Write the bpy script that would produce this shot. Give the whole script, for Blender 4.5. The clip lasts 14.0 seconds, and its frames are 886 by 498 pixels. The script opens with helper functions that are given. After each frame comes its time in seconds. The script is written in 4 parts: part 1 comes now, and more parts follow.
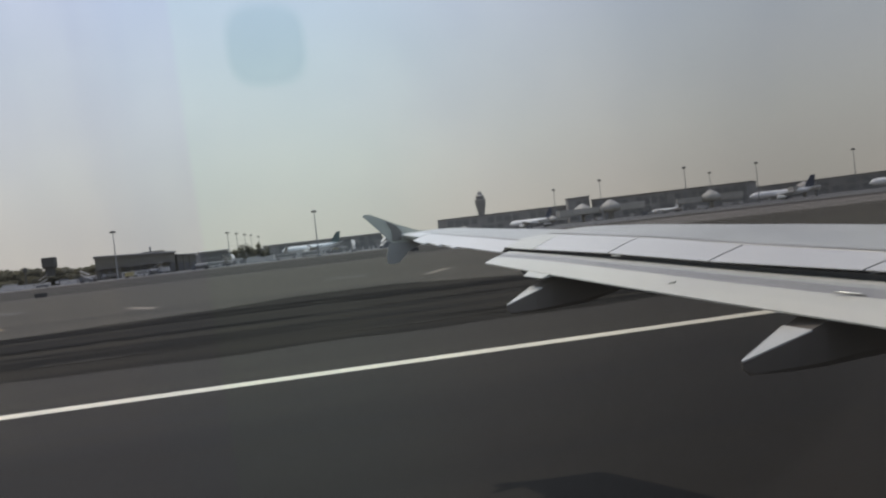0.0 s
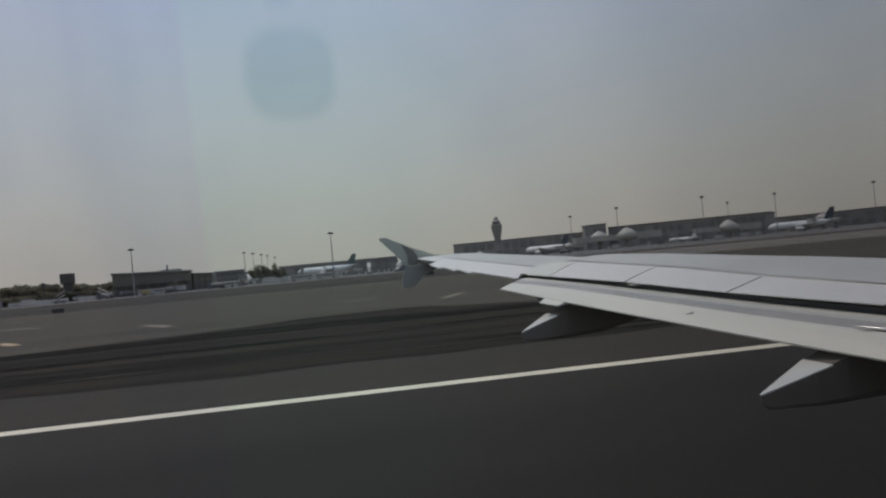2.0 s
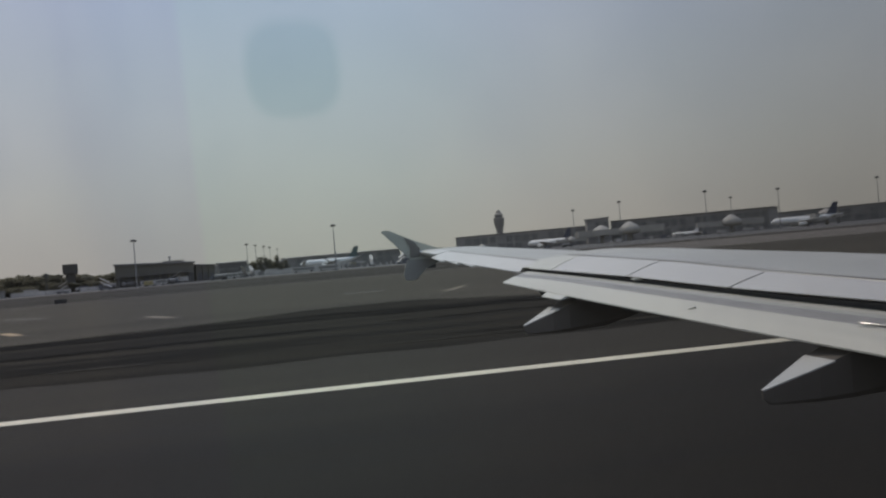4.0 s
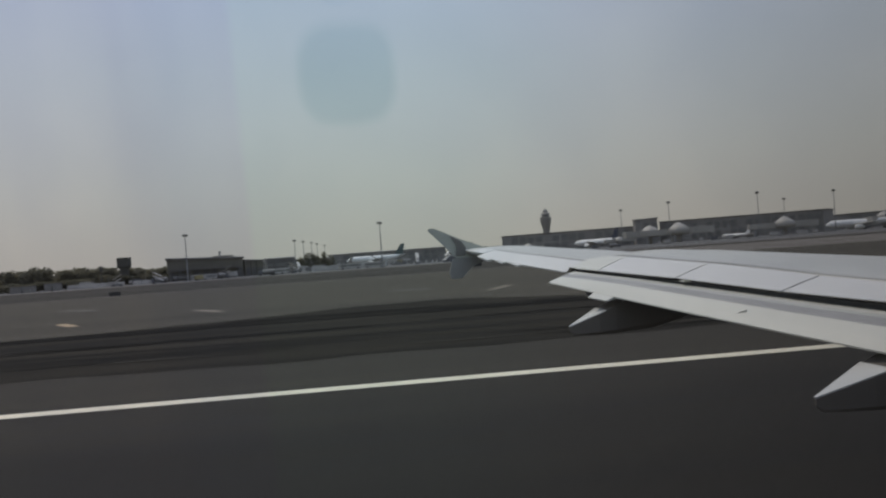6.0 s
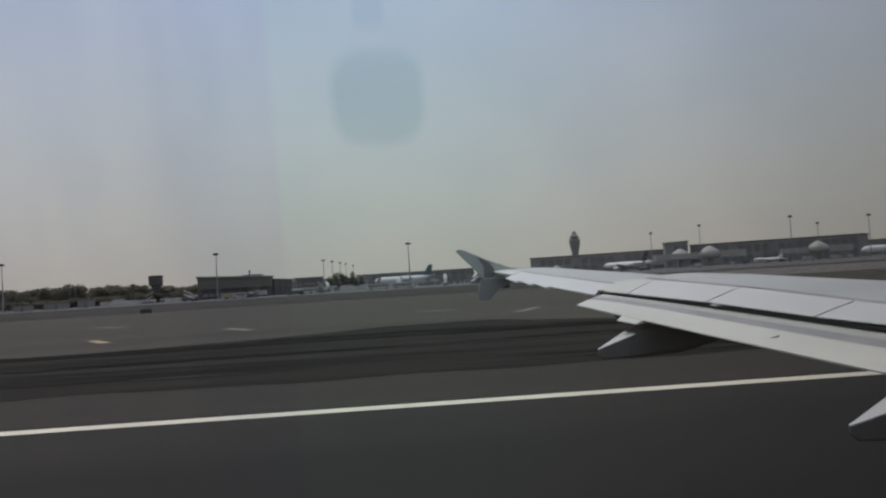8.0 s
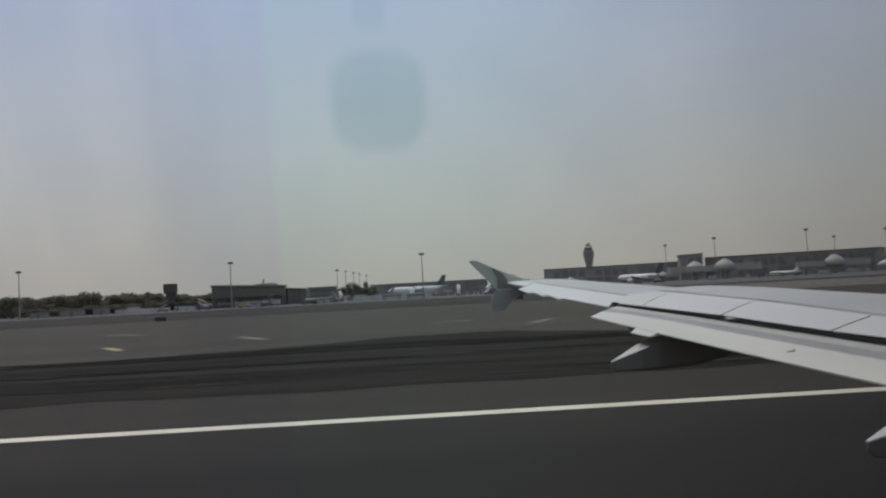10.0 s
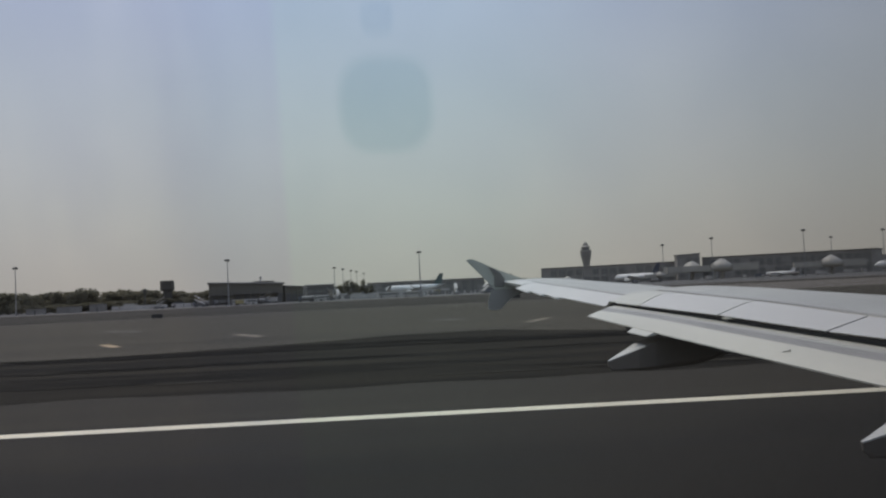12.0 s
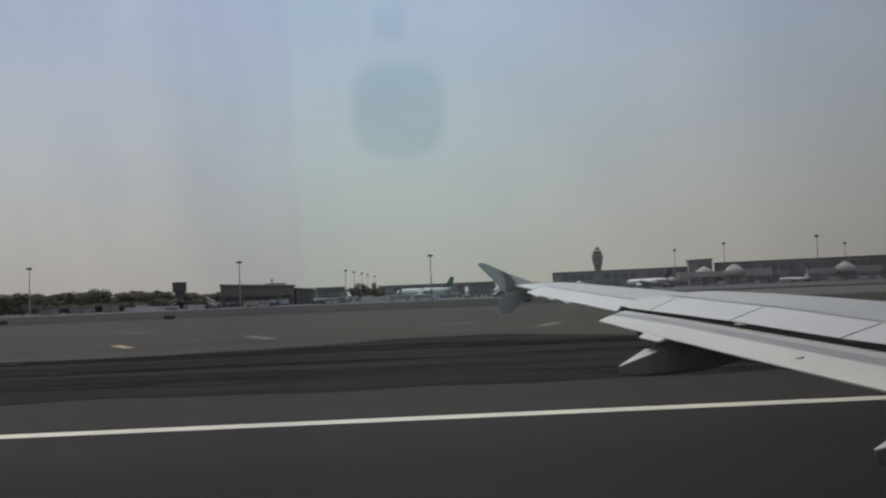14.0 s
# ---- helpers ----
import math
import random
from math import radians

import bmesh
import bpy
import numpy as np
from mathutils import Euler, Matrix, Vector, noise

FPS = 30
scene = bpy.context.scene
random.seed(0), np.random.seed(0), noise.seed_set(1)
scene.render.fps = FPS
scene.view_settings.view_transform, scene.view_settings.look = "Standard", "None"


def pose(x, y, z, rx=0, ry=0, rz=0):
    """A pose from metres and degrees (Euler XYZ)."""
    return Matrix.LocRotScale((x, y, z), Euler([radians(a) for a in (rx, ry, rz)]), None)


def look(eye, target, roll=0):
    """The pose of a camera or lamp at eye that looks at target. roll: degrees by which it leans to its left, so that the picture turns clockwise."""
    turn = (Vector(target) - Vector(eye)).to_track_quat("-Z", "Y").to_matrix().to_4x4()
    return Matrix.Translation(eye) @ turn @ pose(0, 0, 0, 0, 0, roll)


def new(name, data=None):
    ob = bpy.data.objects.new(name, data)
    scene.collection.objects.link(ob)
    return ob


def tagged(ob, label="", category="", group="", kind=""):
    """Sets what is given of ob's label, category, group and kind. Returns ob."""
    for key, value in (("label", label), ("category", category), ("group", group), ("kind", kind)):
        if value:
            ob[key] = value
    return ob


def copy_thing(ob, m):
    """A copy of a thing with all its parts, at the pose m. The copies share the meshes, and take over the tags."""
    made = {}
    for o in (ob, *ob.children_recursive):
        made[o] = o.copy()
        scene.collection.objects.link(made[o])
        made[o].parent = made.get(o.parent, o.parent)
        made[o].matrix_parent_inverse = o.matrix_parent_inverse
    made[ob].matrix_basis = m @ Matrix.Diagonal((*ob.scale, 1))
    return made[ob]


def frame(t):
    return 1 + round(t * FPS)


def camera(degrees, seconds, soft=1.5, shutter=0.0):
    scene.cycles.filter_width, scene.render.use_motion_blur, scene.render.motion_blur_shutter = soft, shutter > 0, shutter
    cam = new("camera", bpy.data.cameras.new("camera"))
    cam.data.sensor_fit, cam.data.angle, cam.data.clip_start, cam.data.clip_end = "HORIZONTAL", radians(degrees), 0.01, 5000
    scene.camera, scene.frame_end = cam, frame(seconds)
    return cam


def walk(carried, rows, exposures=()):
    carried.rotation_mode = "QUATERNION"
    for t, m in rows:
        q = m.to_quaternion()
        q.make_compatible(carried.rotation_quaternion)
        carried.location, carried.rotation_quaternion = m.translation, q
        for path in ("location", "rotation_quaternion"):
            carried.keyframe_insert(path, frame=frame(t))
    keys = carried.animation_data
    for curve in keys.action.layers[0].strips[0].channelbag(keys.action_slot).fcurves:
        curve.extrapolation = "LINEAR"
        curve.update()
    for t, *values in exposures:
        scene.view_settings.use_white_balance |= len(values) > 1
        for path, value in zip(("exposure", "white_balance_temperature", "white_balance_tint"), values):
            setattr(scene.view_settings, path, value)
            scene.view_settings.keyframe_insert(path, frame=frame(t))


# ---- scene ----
# Axes of the aircraft: +x is forward along the runway, +y points out over its left wing, z is up.
cam = camera(57, 14.0, soft=2.3)


def heading(x, y, z, yaw, pitch, roll):
    """A camera pose from a place and degrees: yaw to the left of +y, pitch up, roll as look() takes it."""
    a, b = radians(yaw), radians(pitch)
    way = Vector((-math.sin(a) * math.cos(b), math.cos(a) * math.cos(b), math.sin(b)))
    return look((x, y, z), Vector((x, y, z)) + way, roll)


ROWS = [
    (0, 0.031, -0.029, 4.441, -9.36, -1.10, -6.49),
    (0.5, 0.032, -0.024, 4.442, -8.80, -0.17, -5.90),
    (1, 0.031, -0.012, 4.447, -8.71, 0.51, -5.33),
    (1.5, 0.031, -0.007, 4.448, -8.44, 0.67, -5.37),
    (2, 0.030, -0.002, 4.449, -8.45, 0.71, -5.28),
    (2.5, 0.031, -0.000, 4.450, -8.64, 0.53, -5.20),
    (3, 0.030, 0.001, 4.451, -8.73, 0.39, -5.22),
    (5.5, 0.030, 0.014, 4.453, -6.01, 0.19, -4.23),
    (6, 0.029, 0.014, 4.455, -5.03, 0.37, -4.14),
    (6.5, 0.029, 0.014, 4.455, -4.36, 0.85, -4.05),
    (7, 0.029, 0.014, 4.455, -3.93, 1.30, -3.86),
    (7.5, 0.030, 0.013, 4.454, -3.48, 1.69, -3.69),
    (8, 0.029, 0.008, 4.454, -3.15, 1.98, -3.53),
    (10.5, 0.032, 0.016, 4.454, -2.19, 2.82, -3.03),
    (11, 0.030, 0.016, 4.455, -2.47, 2.60, -2.99),
    (11.5, 0.031, 0.015, 4.455, -2.34, 2.76, -2.86),
    (12, 0.030, 0.010, 4.454, -2.42, 2.66, -2.73),
    (12.5, 0.030, 0.010, 4.455, -2.05, 2.98, -2.56),
    (13, 0.031, 0.008, 4.454, -1.78, 3.08, -2.68),
    (13.5, 0.030, 0.007, 4.454, -1.85, 2.99, -2.59),
    (14, 0.030, 0.008, 4.454, -1.64, 2.94, -2.30),
]
EXPOSURES = [(0, 0.53), (0.5, 0.25), (1.0, 0.02), (1.5, -0.03), (3.0, 0.0), (5.5, 0.05), (14.0, 0.10)]
walk(cam, [(r[0], heading(*r[1:])) for r in ROWS], EXPOSURES)

# ---- light ----
SUN = Vector((-1.4, 1.95, 4.7)).normalized()
world = bpy.data.worlds.new("hazy_sky")
scene.world = world
world.use_nodes = True
wn, wl = world.node_tree.nodes, world.node_tree.links
wn.clear()
w_out, w_bg = wn.new("ShaderNodeOutputWorld"), wn.new("ShaderNodeBackground")
sky = wn.new("ShaderNodeTexSky")
sky.sky_type, sky.sun_disc = "NISHITA", False
sky.sun_elevation, sky.sun_rotation = math.asin(SUN.z), math.atan2(SUN.x, SUN.y)
sky.air_density, sky.dust_density, sky.ozone_density = 1.2, 6.0, 1.0
w_geo, w_sep = wn.new("ShaderNodeTexCoord"), wn.new("ShaderNodeSeparateXYZ")
haze = wn.new("ShaderNodeValToRGB")
haze.color_ramp.elements[0].position, haze.color_ramp.elements[0].color = 0.0, (0.425, 0.41, 0.365, 1)
haze.color_ramp.elements[1].position, haze.color_ramp.elements[1].color = 1.0, (0.36, 0.46, 0.68, 1)
for at, col in ((0.10, (0.42, 0.44, 0.425, 1)), (0.22, (0.40, 0.455, 0.50, 1)), (0.36, (0.38, 0.455, 0.60, 1))):
    e = haze.color_ramp.elements.new(at)
    e.color = col
scale_sky = wn.new("ShaderNodeMix")
scale_sky.data_type, scale_sky.blend_type = "RGBA", "MULTIPLY"
scale_sky.inputs["Factor"].default_value = 1.0
scale_sky.inputs["B"].default_value = (0.08, 0.08, 0.08, 1)
blend = wn.new("ShaderNodeMix")
blend.data_type = "RGBA"
blend.inputs["Factor"].default_value = 0.86
wl.new(w_geo.outputs["Generated"], w_sep.inputs[0])
wl.new(w_sep.outputs["Z"], haze.inputs["Fac"])
wl.new(sky.outputs["Color"], scale_sky.inputs["A"])
wl.new(scale_sky.outputs["Result"], blend.inputs["A"])
wl.new(haze.outputs["Color"], blend.inputs["B"])
cloud = wn.new("ShaderNodeTexNoise")
cloud.inputs["Scale"].default_value, cloud.inputs["Detail"].default_value = 4.5, 3.0
cloud_ramp = wn.new("ShaderNodeValToRGB")
cloud_ramp.color_ramp.elements[0].position, cloud_ramp.color_ramp.elements[0].color = 0.3, (0.93, 0.95, 0.97, 1)
cloud_ramp.color_ramp.elements[1].position, cloud_ramp.color_ramp.elements[1].color = 0.7, (1.06, 1.05, 1.05, 1)
veil = wn.new("ShaderNodeMix")
veil.data_type, veil.blend_type = "RGBA", "MULTIPLY"
veil.inputs["Factor"].default_value = 1.0
wl.new(w_geo.outputs["Generated"], cloud.inputs["Vector"])
wl.new(cloud.outputs["Fac"], cloud_ramp.inputs["Fac"])
wl.new(blend.outputs["Result"], veil.inputs["A"])
wl.new(cloud_ramp.outputs["Color"], veil.inputs["B"])
wl.new(veil.outputs["Result"], w_bg.inputs["Color"])
wl.new(w_bg.outputs["Background"], w_out.inputs["Surface"])
sun = new("sun", bpy.data.lights.new("sun", "SUN"))
sun.data.energy, sun.data.angle, sun.data.color = 1.5, radians(1.5), (1.0, 0.94, 0.84)
sun.matrix_world = look(SUN * 50, (0, 0, 0))


# ---- materials ----
def mat(name, col, rough=0.6, metal=0.0, var=0.12, coarse=0.3, fine=6.0, bump=0.1, stretch=(1, 1, 1), spec=0.5, tint=None):
    """A procedural surface: colour varied at two scales of noise, with relief and uneven gloss."""
    m = bpy.data.materials.new(name)
    m.use_nodes = True
    n, l = m.node_tree.nodes, m.node_tree.links
    b = n["Principled BSDF"]
    b.inputs["Metallic"].default_value = metal
    b.inputs["Specular IOR Level"].default_value = spec
    co, mp = n.new("ShaderNodeTexCoord"), n.new("ShaderNodeMapping")
    mp.inputs["Scale"].default_value = stretch
    l.new(co.outputs["Object"], mp.inputs["Vector"])
    big, small = n.new("ShaderNodeTexNoise"), n.new("ShaderNodeTexNoise")
    for tex, s, d in ((big, coarse, 3.0), (small, fine, 4.0)):
        tex.inputs["Scale"].default_value, tex.inputs["Detail"].default_value = s, d
        l.new(mp.outputs["Vector"], tex.inputs["Vector"])
    ramp = n.new("ShaderNodeValToRGB")
    ramp.color_ramp.elements[0].position, ramp.color_ramp.elements[1].position = 0.3, 0.7
    low, high = [c * (1 - var) for c in col], [min(1, c * (1 + var)) for c in (tint or col)]
    ramp.color_ramp.elements[0].color, ramp.color_ramp.elements[1].color = (*low, 1), (*high, 1)
    mix = n.new("ShaderNodeMix")
    mix.data_type = "FLOAT"
    mix.inputs["Factor"].default_value = 0.35
    l.new(big.outputs["Fac"], mix.inputs["A"])
    l.new(small.outputs["Fac"], mix.inputs["B"])
    l.new(mix.outputs["Result"], ramp.inputs["Fac"])
    l.new(ramp.outputs["Color"], b.inputs["Base Color"])
    rr = n.new("ShaderNodeMapRange")
    rr.inputs["To Min"].default_value, rr.inputs["To Max"].default_value = max(0.03, rough - 0.08), min(1, rough + 0.08)
    l.new(small.outputs["Fac"], rr.inputs["Value"])
    l.new(rr.outputs["Result"], b.inputs["Roughness"])
    if bump:
        bp = n.new("ShaderNodeBump")
        bp.inputs["Strength"].default_value, bp.inputs["Distance"].default_value = bump, 0.02
        l.new(small.outputs["Fac"], bp.inputs["Height"])
        l.new(bp.outputs["Normal"], b.inputs["Normal"])
    return m


LANE = (0.02, 0.5, 1)  # paving and rubber run along the runway
M_RUNWAY = mat("runway_asphalt", (0.0196, 0.0165, 0.0110), 0.93, var=0.42, coarse=0.35, fine=2.0, bump=0.04, stretch=(0.06, 0.4, 1), spec=0.2)
# tyre rubber darkens the runway towards its middle
rn, rl = M_RUNWAY.node_tree.nodes, M_RUNWAY.node_tree.links
r_co, r_xyz, r_map, r_mix = rn.new("ShaderNodeTexCoord"), rn.new("ShaderNodeSeparateXYZ"), rn.new("ShaderNodeMapRange"), rn.new("ShaderNodeMix")
r_map.interpolation_type, r_mix.data_type, r_mix.blend_type = "SMOOTHSTEP", "RGBA", "MULTIPLY"
for key, value in (("From Min", 32.5), ("From Max", 36.5), ("To Min", 1.0), ("To Max", 0.0)):
    r_map.inputs[key].default_value = value
r_mix.inputs["B"].default_value = (0.72, 0.72, 0.73, 1)
rl.new(r_co.outputs["Object"], r_xyz.inputs[0])
r_size, r_blot, r_sum = rn.new("ShaderNodeMapping"), rn.new("ShaderNodeTexNoise"), rn.new("ShaderNodeMath")
r_size.inputs["Scale"].default_value = (0.035, 0.16, 1)
r_blot.inputs["Scale"].default_value, r_blot.inputs["Detail"].default_value = 1.0, 5.0
r_sum.operation = "MULTIPLY_ADD"
r_sum.inputs[1].default_value = 22.0
rl.new(r_co.outputs["Object"], r_size.inputs["Vector"])
rl.new(r_size.outputs["Vector"], r_blot.inputs["Vector"])
rl.new(r_blot.outputs["Fac"], r_sum.inputs[0])
rl.new(r_xyz.outputs["Y"], r_sum.inputs[2])
rl.new(r_sum.outputs[0], r_map.inputs["Value"])
rl.new(r_map.outputs["Result"], r_mix.inputs["Factor"])
r_base = rn["Principled BSDF"].inputs["Base Color"]
rl.new(r_base.links[0].from_socket, r_mix.inputs["A"])
rl.new(r_mix.outputs["Result"], r_base)
M_SHOULDER = mat("weathered_asphalt", (0.0340, 0.0296, 0.0211), 0.95, var=0.3, coarse=0.6, fine=2.0, bump=0.04, stretch=LANE, spec=0.15)
M_PATCH = mat("fresh_asphalt", (0.0172, 0.0146, 0.0098), 0.95, var=0.95, coarse=0.5, fine=2.4, bump=0.05, stretch=(0.05, 0.6, 1), spec=0.06)
M_TAXI = mat("old_grey_pavement", (0.0575, 0.0505, 0.0355), 0.95, var=0.28, coarse=0.25, fine=1.5, bump=0.04, stretch=(0.06, 0.4, 1), spec=0.15)
M_GRASS = mat("dry_dark_grass", (0.041, 0.038, 0.030), 1.0, var=0.3, coarse=0.05, fine=1.5, bump=0.4, stretch=(0.1, 1, 1), spec=0.05, tint=(0.052, 0.047, 0.039))
M_APRON = mat("apron_concrete", (0.115, 0.112, 0.105), 0.9, var=0.2, coarse=0.02, fine=0.4, bump=0.1, stretch=(0.3, 1, 1), spec=0.15)
M_TAR = mat("old_tar", (0.0066, 0.0058, 0.0044), 0.95, var=0.4, coarse=0.6, fine=3.0, bump=0.05, stretch=(0.1, 1, 1), spec=0.04)
M_SOIL = mat("bare_brown_soil", (0.152, 0.138, 0.119), 1.0, var=0.3, coarse=0.04, fine=1.0, bump=0.2, stretch=(0.15, 1, 1), spec=0.05)
M_WHITE = mat("road_paint_white", (0.66, 0.60, 0.44), 0.7, var=0.12, coarse=0.5, fine=9.0, bump=0.1)
M_ORANGE = mat("road_paint_orange", (0.47, 0.30, 0.13), 0.75, var=0.2, coarse=0.8, fine=8.0, bump=0.1)
M_ORANGE_WORN = mat("worn_paint_orange", (0.33, 0.24, 0.13), 0.8, var=0.3, coarse=0.6, fine=4.0, bump=0.1)
M_ORANGE_FAINT = mat("faint_paint_orange", (0.165, 0.135, 0.09), 0.85, var=0.3, coarse=0.6, fine=4.0, bump=0.1)
M_PAINT_WORN = mat("worn_paint_pale", (0.20, 0.19, 0.165), 0.8, var=0.3, coarse=0.6, fine=4.0, bump=0.1)
M_SKIN = mat("wing_paint_light_grey", (0.64, 0.618, 0.555), 0.34, var=0.06, coarse=0.7, fine=14.0, bump=0.02)
M_SKIN_DARK = mat("wing_paint_mid_grey", (0.472, 0.462, 0.405), 0.36, var=0.10, coarse=0.9, fine=12.0, bump=0.02)
M_FLAP = mat("flap_paint_light_grey", (0.588, 0.575, 0.484), 0.38, var=0.08, coarse=1.2, fine=16.0, bump=0.02)
M_FLAP_BAND = mat("flap_bare_band", (0.315, 0.303, 0.272), 0.40, metal=0.1, var=0.14, coarse=1.5, fine=18.0, bump=0.02)
M_FLAP_MID = mat("flap_worn_paint", (0.47, 0.462, 0.402), 0.39, var=0.10, coarse=1.3, fine=17.0, bump=0.02)
M_SEAL_SHADE = mat("black_seal_and_cove_shade", (0.062, 0.064, 0.068), 0.7, var=0.2, coarse=2, fine=20, bump=0.05)
M_FENCE = mat("fence_paint_grey", (0.45, 0.455, 0.385), 0.5, var=0.08, coarse=2, fine=20, bump=0.02)
M_FENCE_LOW = mat("blade_shade_and_seal_grey", (0.29, 0.28, 0.253), 0.6, var=0.1, coarse=2, fine=20, bump=0.02)
M_FENCE_DARK = mat("fence_emblem_dark", (0.17, 0.16, 0.14), 0.5, var=0.1, coarse=2, fine=20, bump=0.02)
M_FAIR_SHADE = mat("fairing_shade_dark", (0.115, 0.100, 0.080), 0.8, var=0.12, coarse=2, fine=20, bump=0.02)
M_CHROME = mat("polished_steel", (0.85, 0.82, 0.75), 0.14, metal=1.0, var=0.03, coarse=3, fine=20, bump=0)
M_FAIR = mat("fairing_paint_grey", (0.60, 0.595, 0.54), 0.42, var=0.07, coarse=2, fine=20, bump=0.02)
M_CABIN = mat("cabin_plastic", (0.30, 0.27, 0.235), 0.6, var=0.05, coarse=5, fine=60, bump=0.02)
M_HULL = mat("fuselage_white_paint", (0.72, 0.73, 0.74), 0.35, var=0.05, coarse=0.4, fine=5, bump=0.02)
M_TYRE = mat("tyre_rubber", (0.02, 0.02, 0.02), 0.85, var=0.2, coarse=2, fine=12)
M_STEEL = mat("galvanised_steel", (0.27, 0.265, 0.25), 0.55, metal=0.3, var=0.15, coarse=0.5, fine=6)
M_LAMP = mat("floodlight_housing", (0.085, 0.08, 0.075), 0.6, var=0.1, coarse=1, fine=6)
M_TOWER = mat("tower_concrete", (0.235, 0.215, 0.185), 0.85, var=0.12, coarse=0.08, fine=0.8)
M_GLASS = mat("dark_window_glass", (0.165, 0.158, 0.143), 0.3, var=0.2, coarse=0.2, fine=2, bump=0)
M_WALL = mat("terminal_wall_grey", (0.262, 0.243, 0.216), 0.85, var=0.25, coarse=0.05, fine=0.6)
M_WALL_PALE = mat("terminal_wall_pale", (0.33, 0.305, 0.262), 0.85, var=0.12, coarse=0.05, fine=0.6)
M_ROOF = mat("terminal_roof_dark", (0.165, 0.153, 0.135), 0.85, var=0.15, coarse=0.05, fine=0.6)
M_ROOF_OLIVE = mat("hangar_roof_olive", (0.140, 0.126, 0.096), 0.9, var=0.15, coarse=0.05, fine=0.6)
M_DOME = mat("jet_bridge_white", (0.36, 0.335, 0.285), 0.6, var=0.12, coarse=0.2, fine=2)
M_JET = mat("parked_jet_paint", (0.74, 0.72, 0.67), 0.5, var=0.06, coarse=0.4, fine=3, bump=0.02)
M_CRATE = mat("old_grey_fascia", (0.18, 0.168, 0.145), 0.85, var=0.15, coarse=0.1, fine=1)
M_LIVERY = mat("tail_dark_livery", (0.045, 0.05, 0.07), 0.45, var=0.15, coarse=0.3, fine=3)
M_GREEN = mat("tail_green_livery", (0.075, 0.105, 0.095), 0.45, var=0.15, coarse=0.3, fine=3)
M_VAN = mat("vehicle_white", (0.40, 0.375, 0.335), 0.5, var=0.1, coarse=0.6, fine=5)
M_VAN_BLUE = mat("vehicle_blue_grey", (0.11, 0.11, 0.115), 0.5, var=0.1, coarse=0.6, fine=5)
M_VAN_YELLOW = mat("vehicle_yellow", (0.33, 0.27, 0.12), 0.5, var=0.1, coarse=0.6, fine=5)
M_CONTAINER = mat("container_dull_metal", (0.20, 0.188, 0.17), 0.7, var=0.3, coarse=0.3, fine=3)
M_BOUND = mat("boundary_wall_dull_white", (0.46, 0.43, 0.385), 0.8, var=0.25, coarse=0.1, fine=2)
M_TANK = mat("water_tower_dark_paint", (0.064, 0.060, 0.048), 0.85, var=0.15, coarse=0.3, fine=2)
M_BARK = mat("tree_bark", (0.10, 0.08, 0.06), 0.9, var=0.2, coarse=1, fine=8)
M_LEAF = mat("tree_foliage", (0.115, 0.110, 0.074), 0.95, var=0.2, coarse=0.25, fine=1.2, bump=0)
lt = M_LEAF.node_tree
leaf_mix, leaf_thin = lt.nodes.new("ShaderNodeMixShader"), lt.nodes.new("ShaderNodeBsdfTranslucent")
leaf_thin.inputs["Color"].default_value = (0.14, 0.13, 0.085, 1)
leaf_mix.inputs[0].default_value = 0.5
lt.links.new(lt.nodes["Principled BSDF"].outputs[0], leaf_mix.inputs[1])
lt.links.new(leaf_thin.outputs[0], leaf_mix.inputs[2])
lt.links.new(leaf_mix.outputs[0], lt.nodes["Material Output"].inputs["Surface"])
M_SIGN = mat("sign_black_panel", (0.02, 0.02, 0.02), 0.6, var=0.1, coarse=2, fine=10)
M_LENS = mat("edge_light_glass", (0.55, 0.54, 0.50), 0.2, var=0.05, coarse=5, fine=40, bump=0)


# ---- mesh helpers ----
def mesh_of(bm, name, mats, smooth=False):
    bmesh.ops.recalc_face_normals(bm, faces=bm.faces)
    me = bpy.data.meshes.new(name)
    bm.to_mesh(me)
    bm.free()
    for m in mats if isinstance(mats, (list, tuple)) else [mats]:
        me.materials.append(m)
    if smooth:
        me.shade_smooth()
    return me


def part(name, bm, material, parent, label="", smooth=False):
    ob = new(name, mesh_of(bm, name, material, smooth))
    ob.parent = parent
    if label:
        tagged(ob, label=label)
    return ob


def thing(name, place, label, category, group="", turn=0.0, kind=""):
    ob = new(name)
    ob.empty_display_size = 0.2
    ob.matrix_basis = pose(*place, 0, 0, turn)
    return tagged(ob, label, category, group, kind)


def add_box(bm, lo, hi, bevel=0.0, index=0):
    r = bmesh.ops.create_cube(bm, size=1)
    c, s = [(a + b) / 2 for a, b in zip(lo, hi)], [b - a for a, b in zip(lo, hi)]
    for v in r["verts"]:
        v.co = Vector((v.co.x * s[0] + c[0], v.co.y * s[1] + c[1], v.co.z * s[2] + c[2]))
    faces = {f for v in r["verts"] for f in v.link_faces}
    for f in faces:
        f.material_index = index
    if bevel:
        bmesh.ops.bevel(bm, geom=list({e for f in faces for e in f.edges}), offset=bevel, segments=2, affect="EDGES")
    return bm


def box(lo, hi, bevel=0.0):
    return add_box(bmesh.new(), lo, hi, bevel)


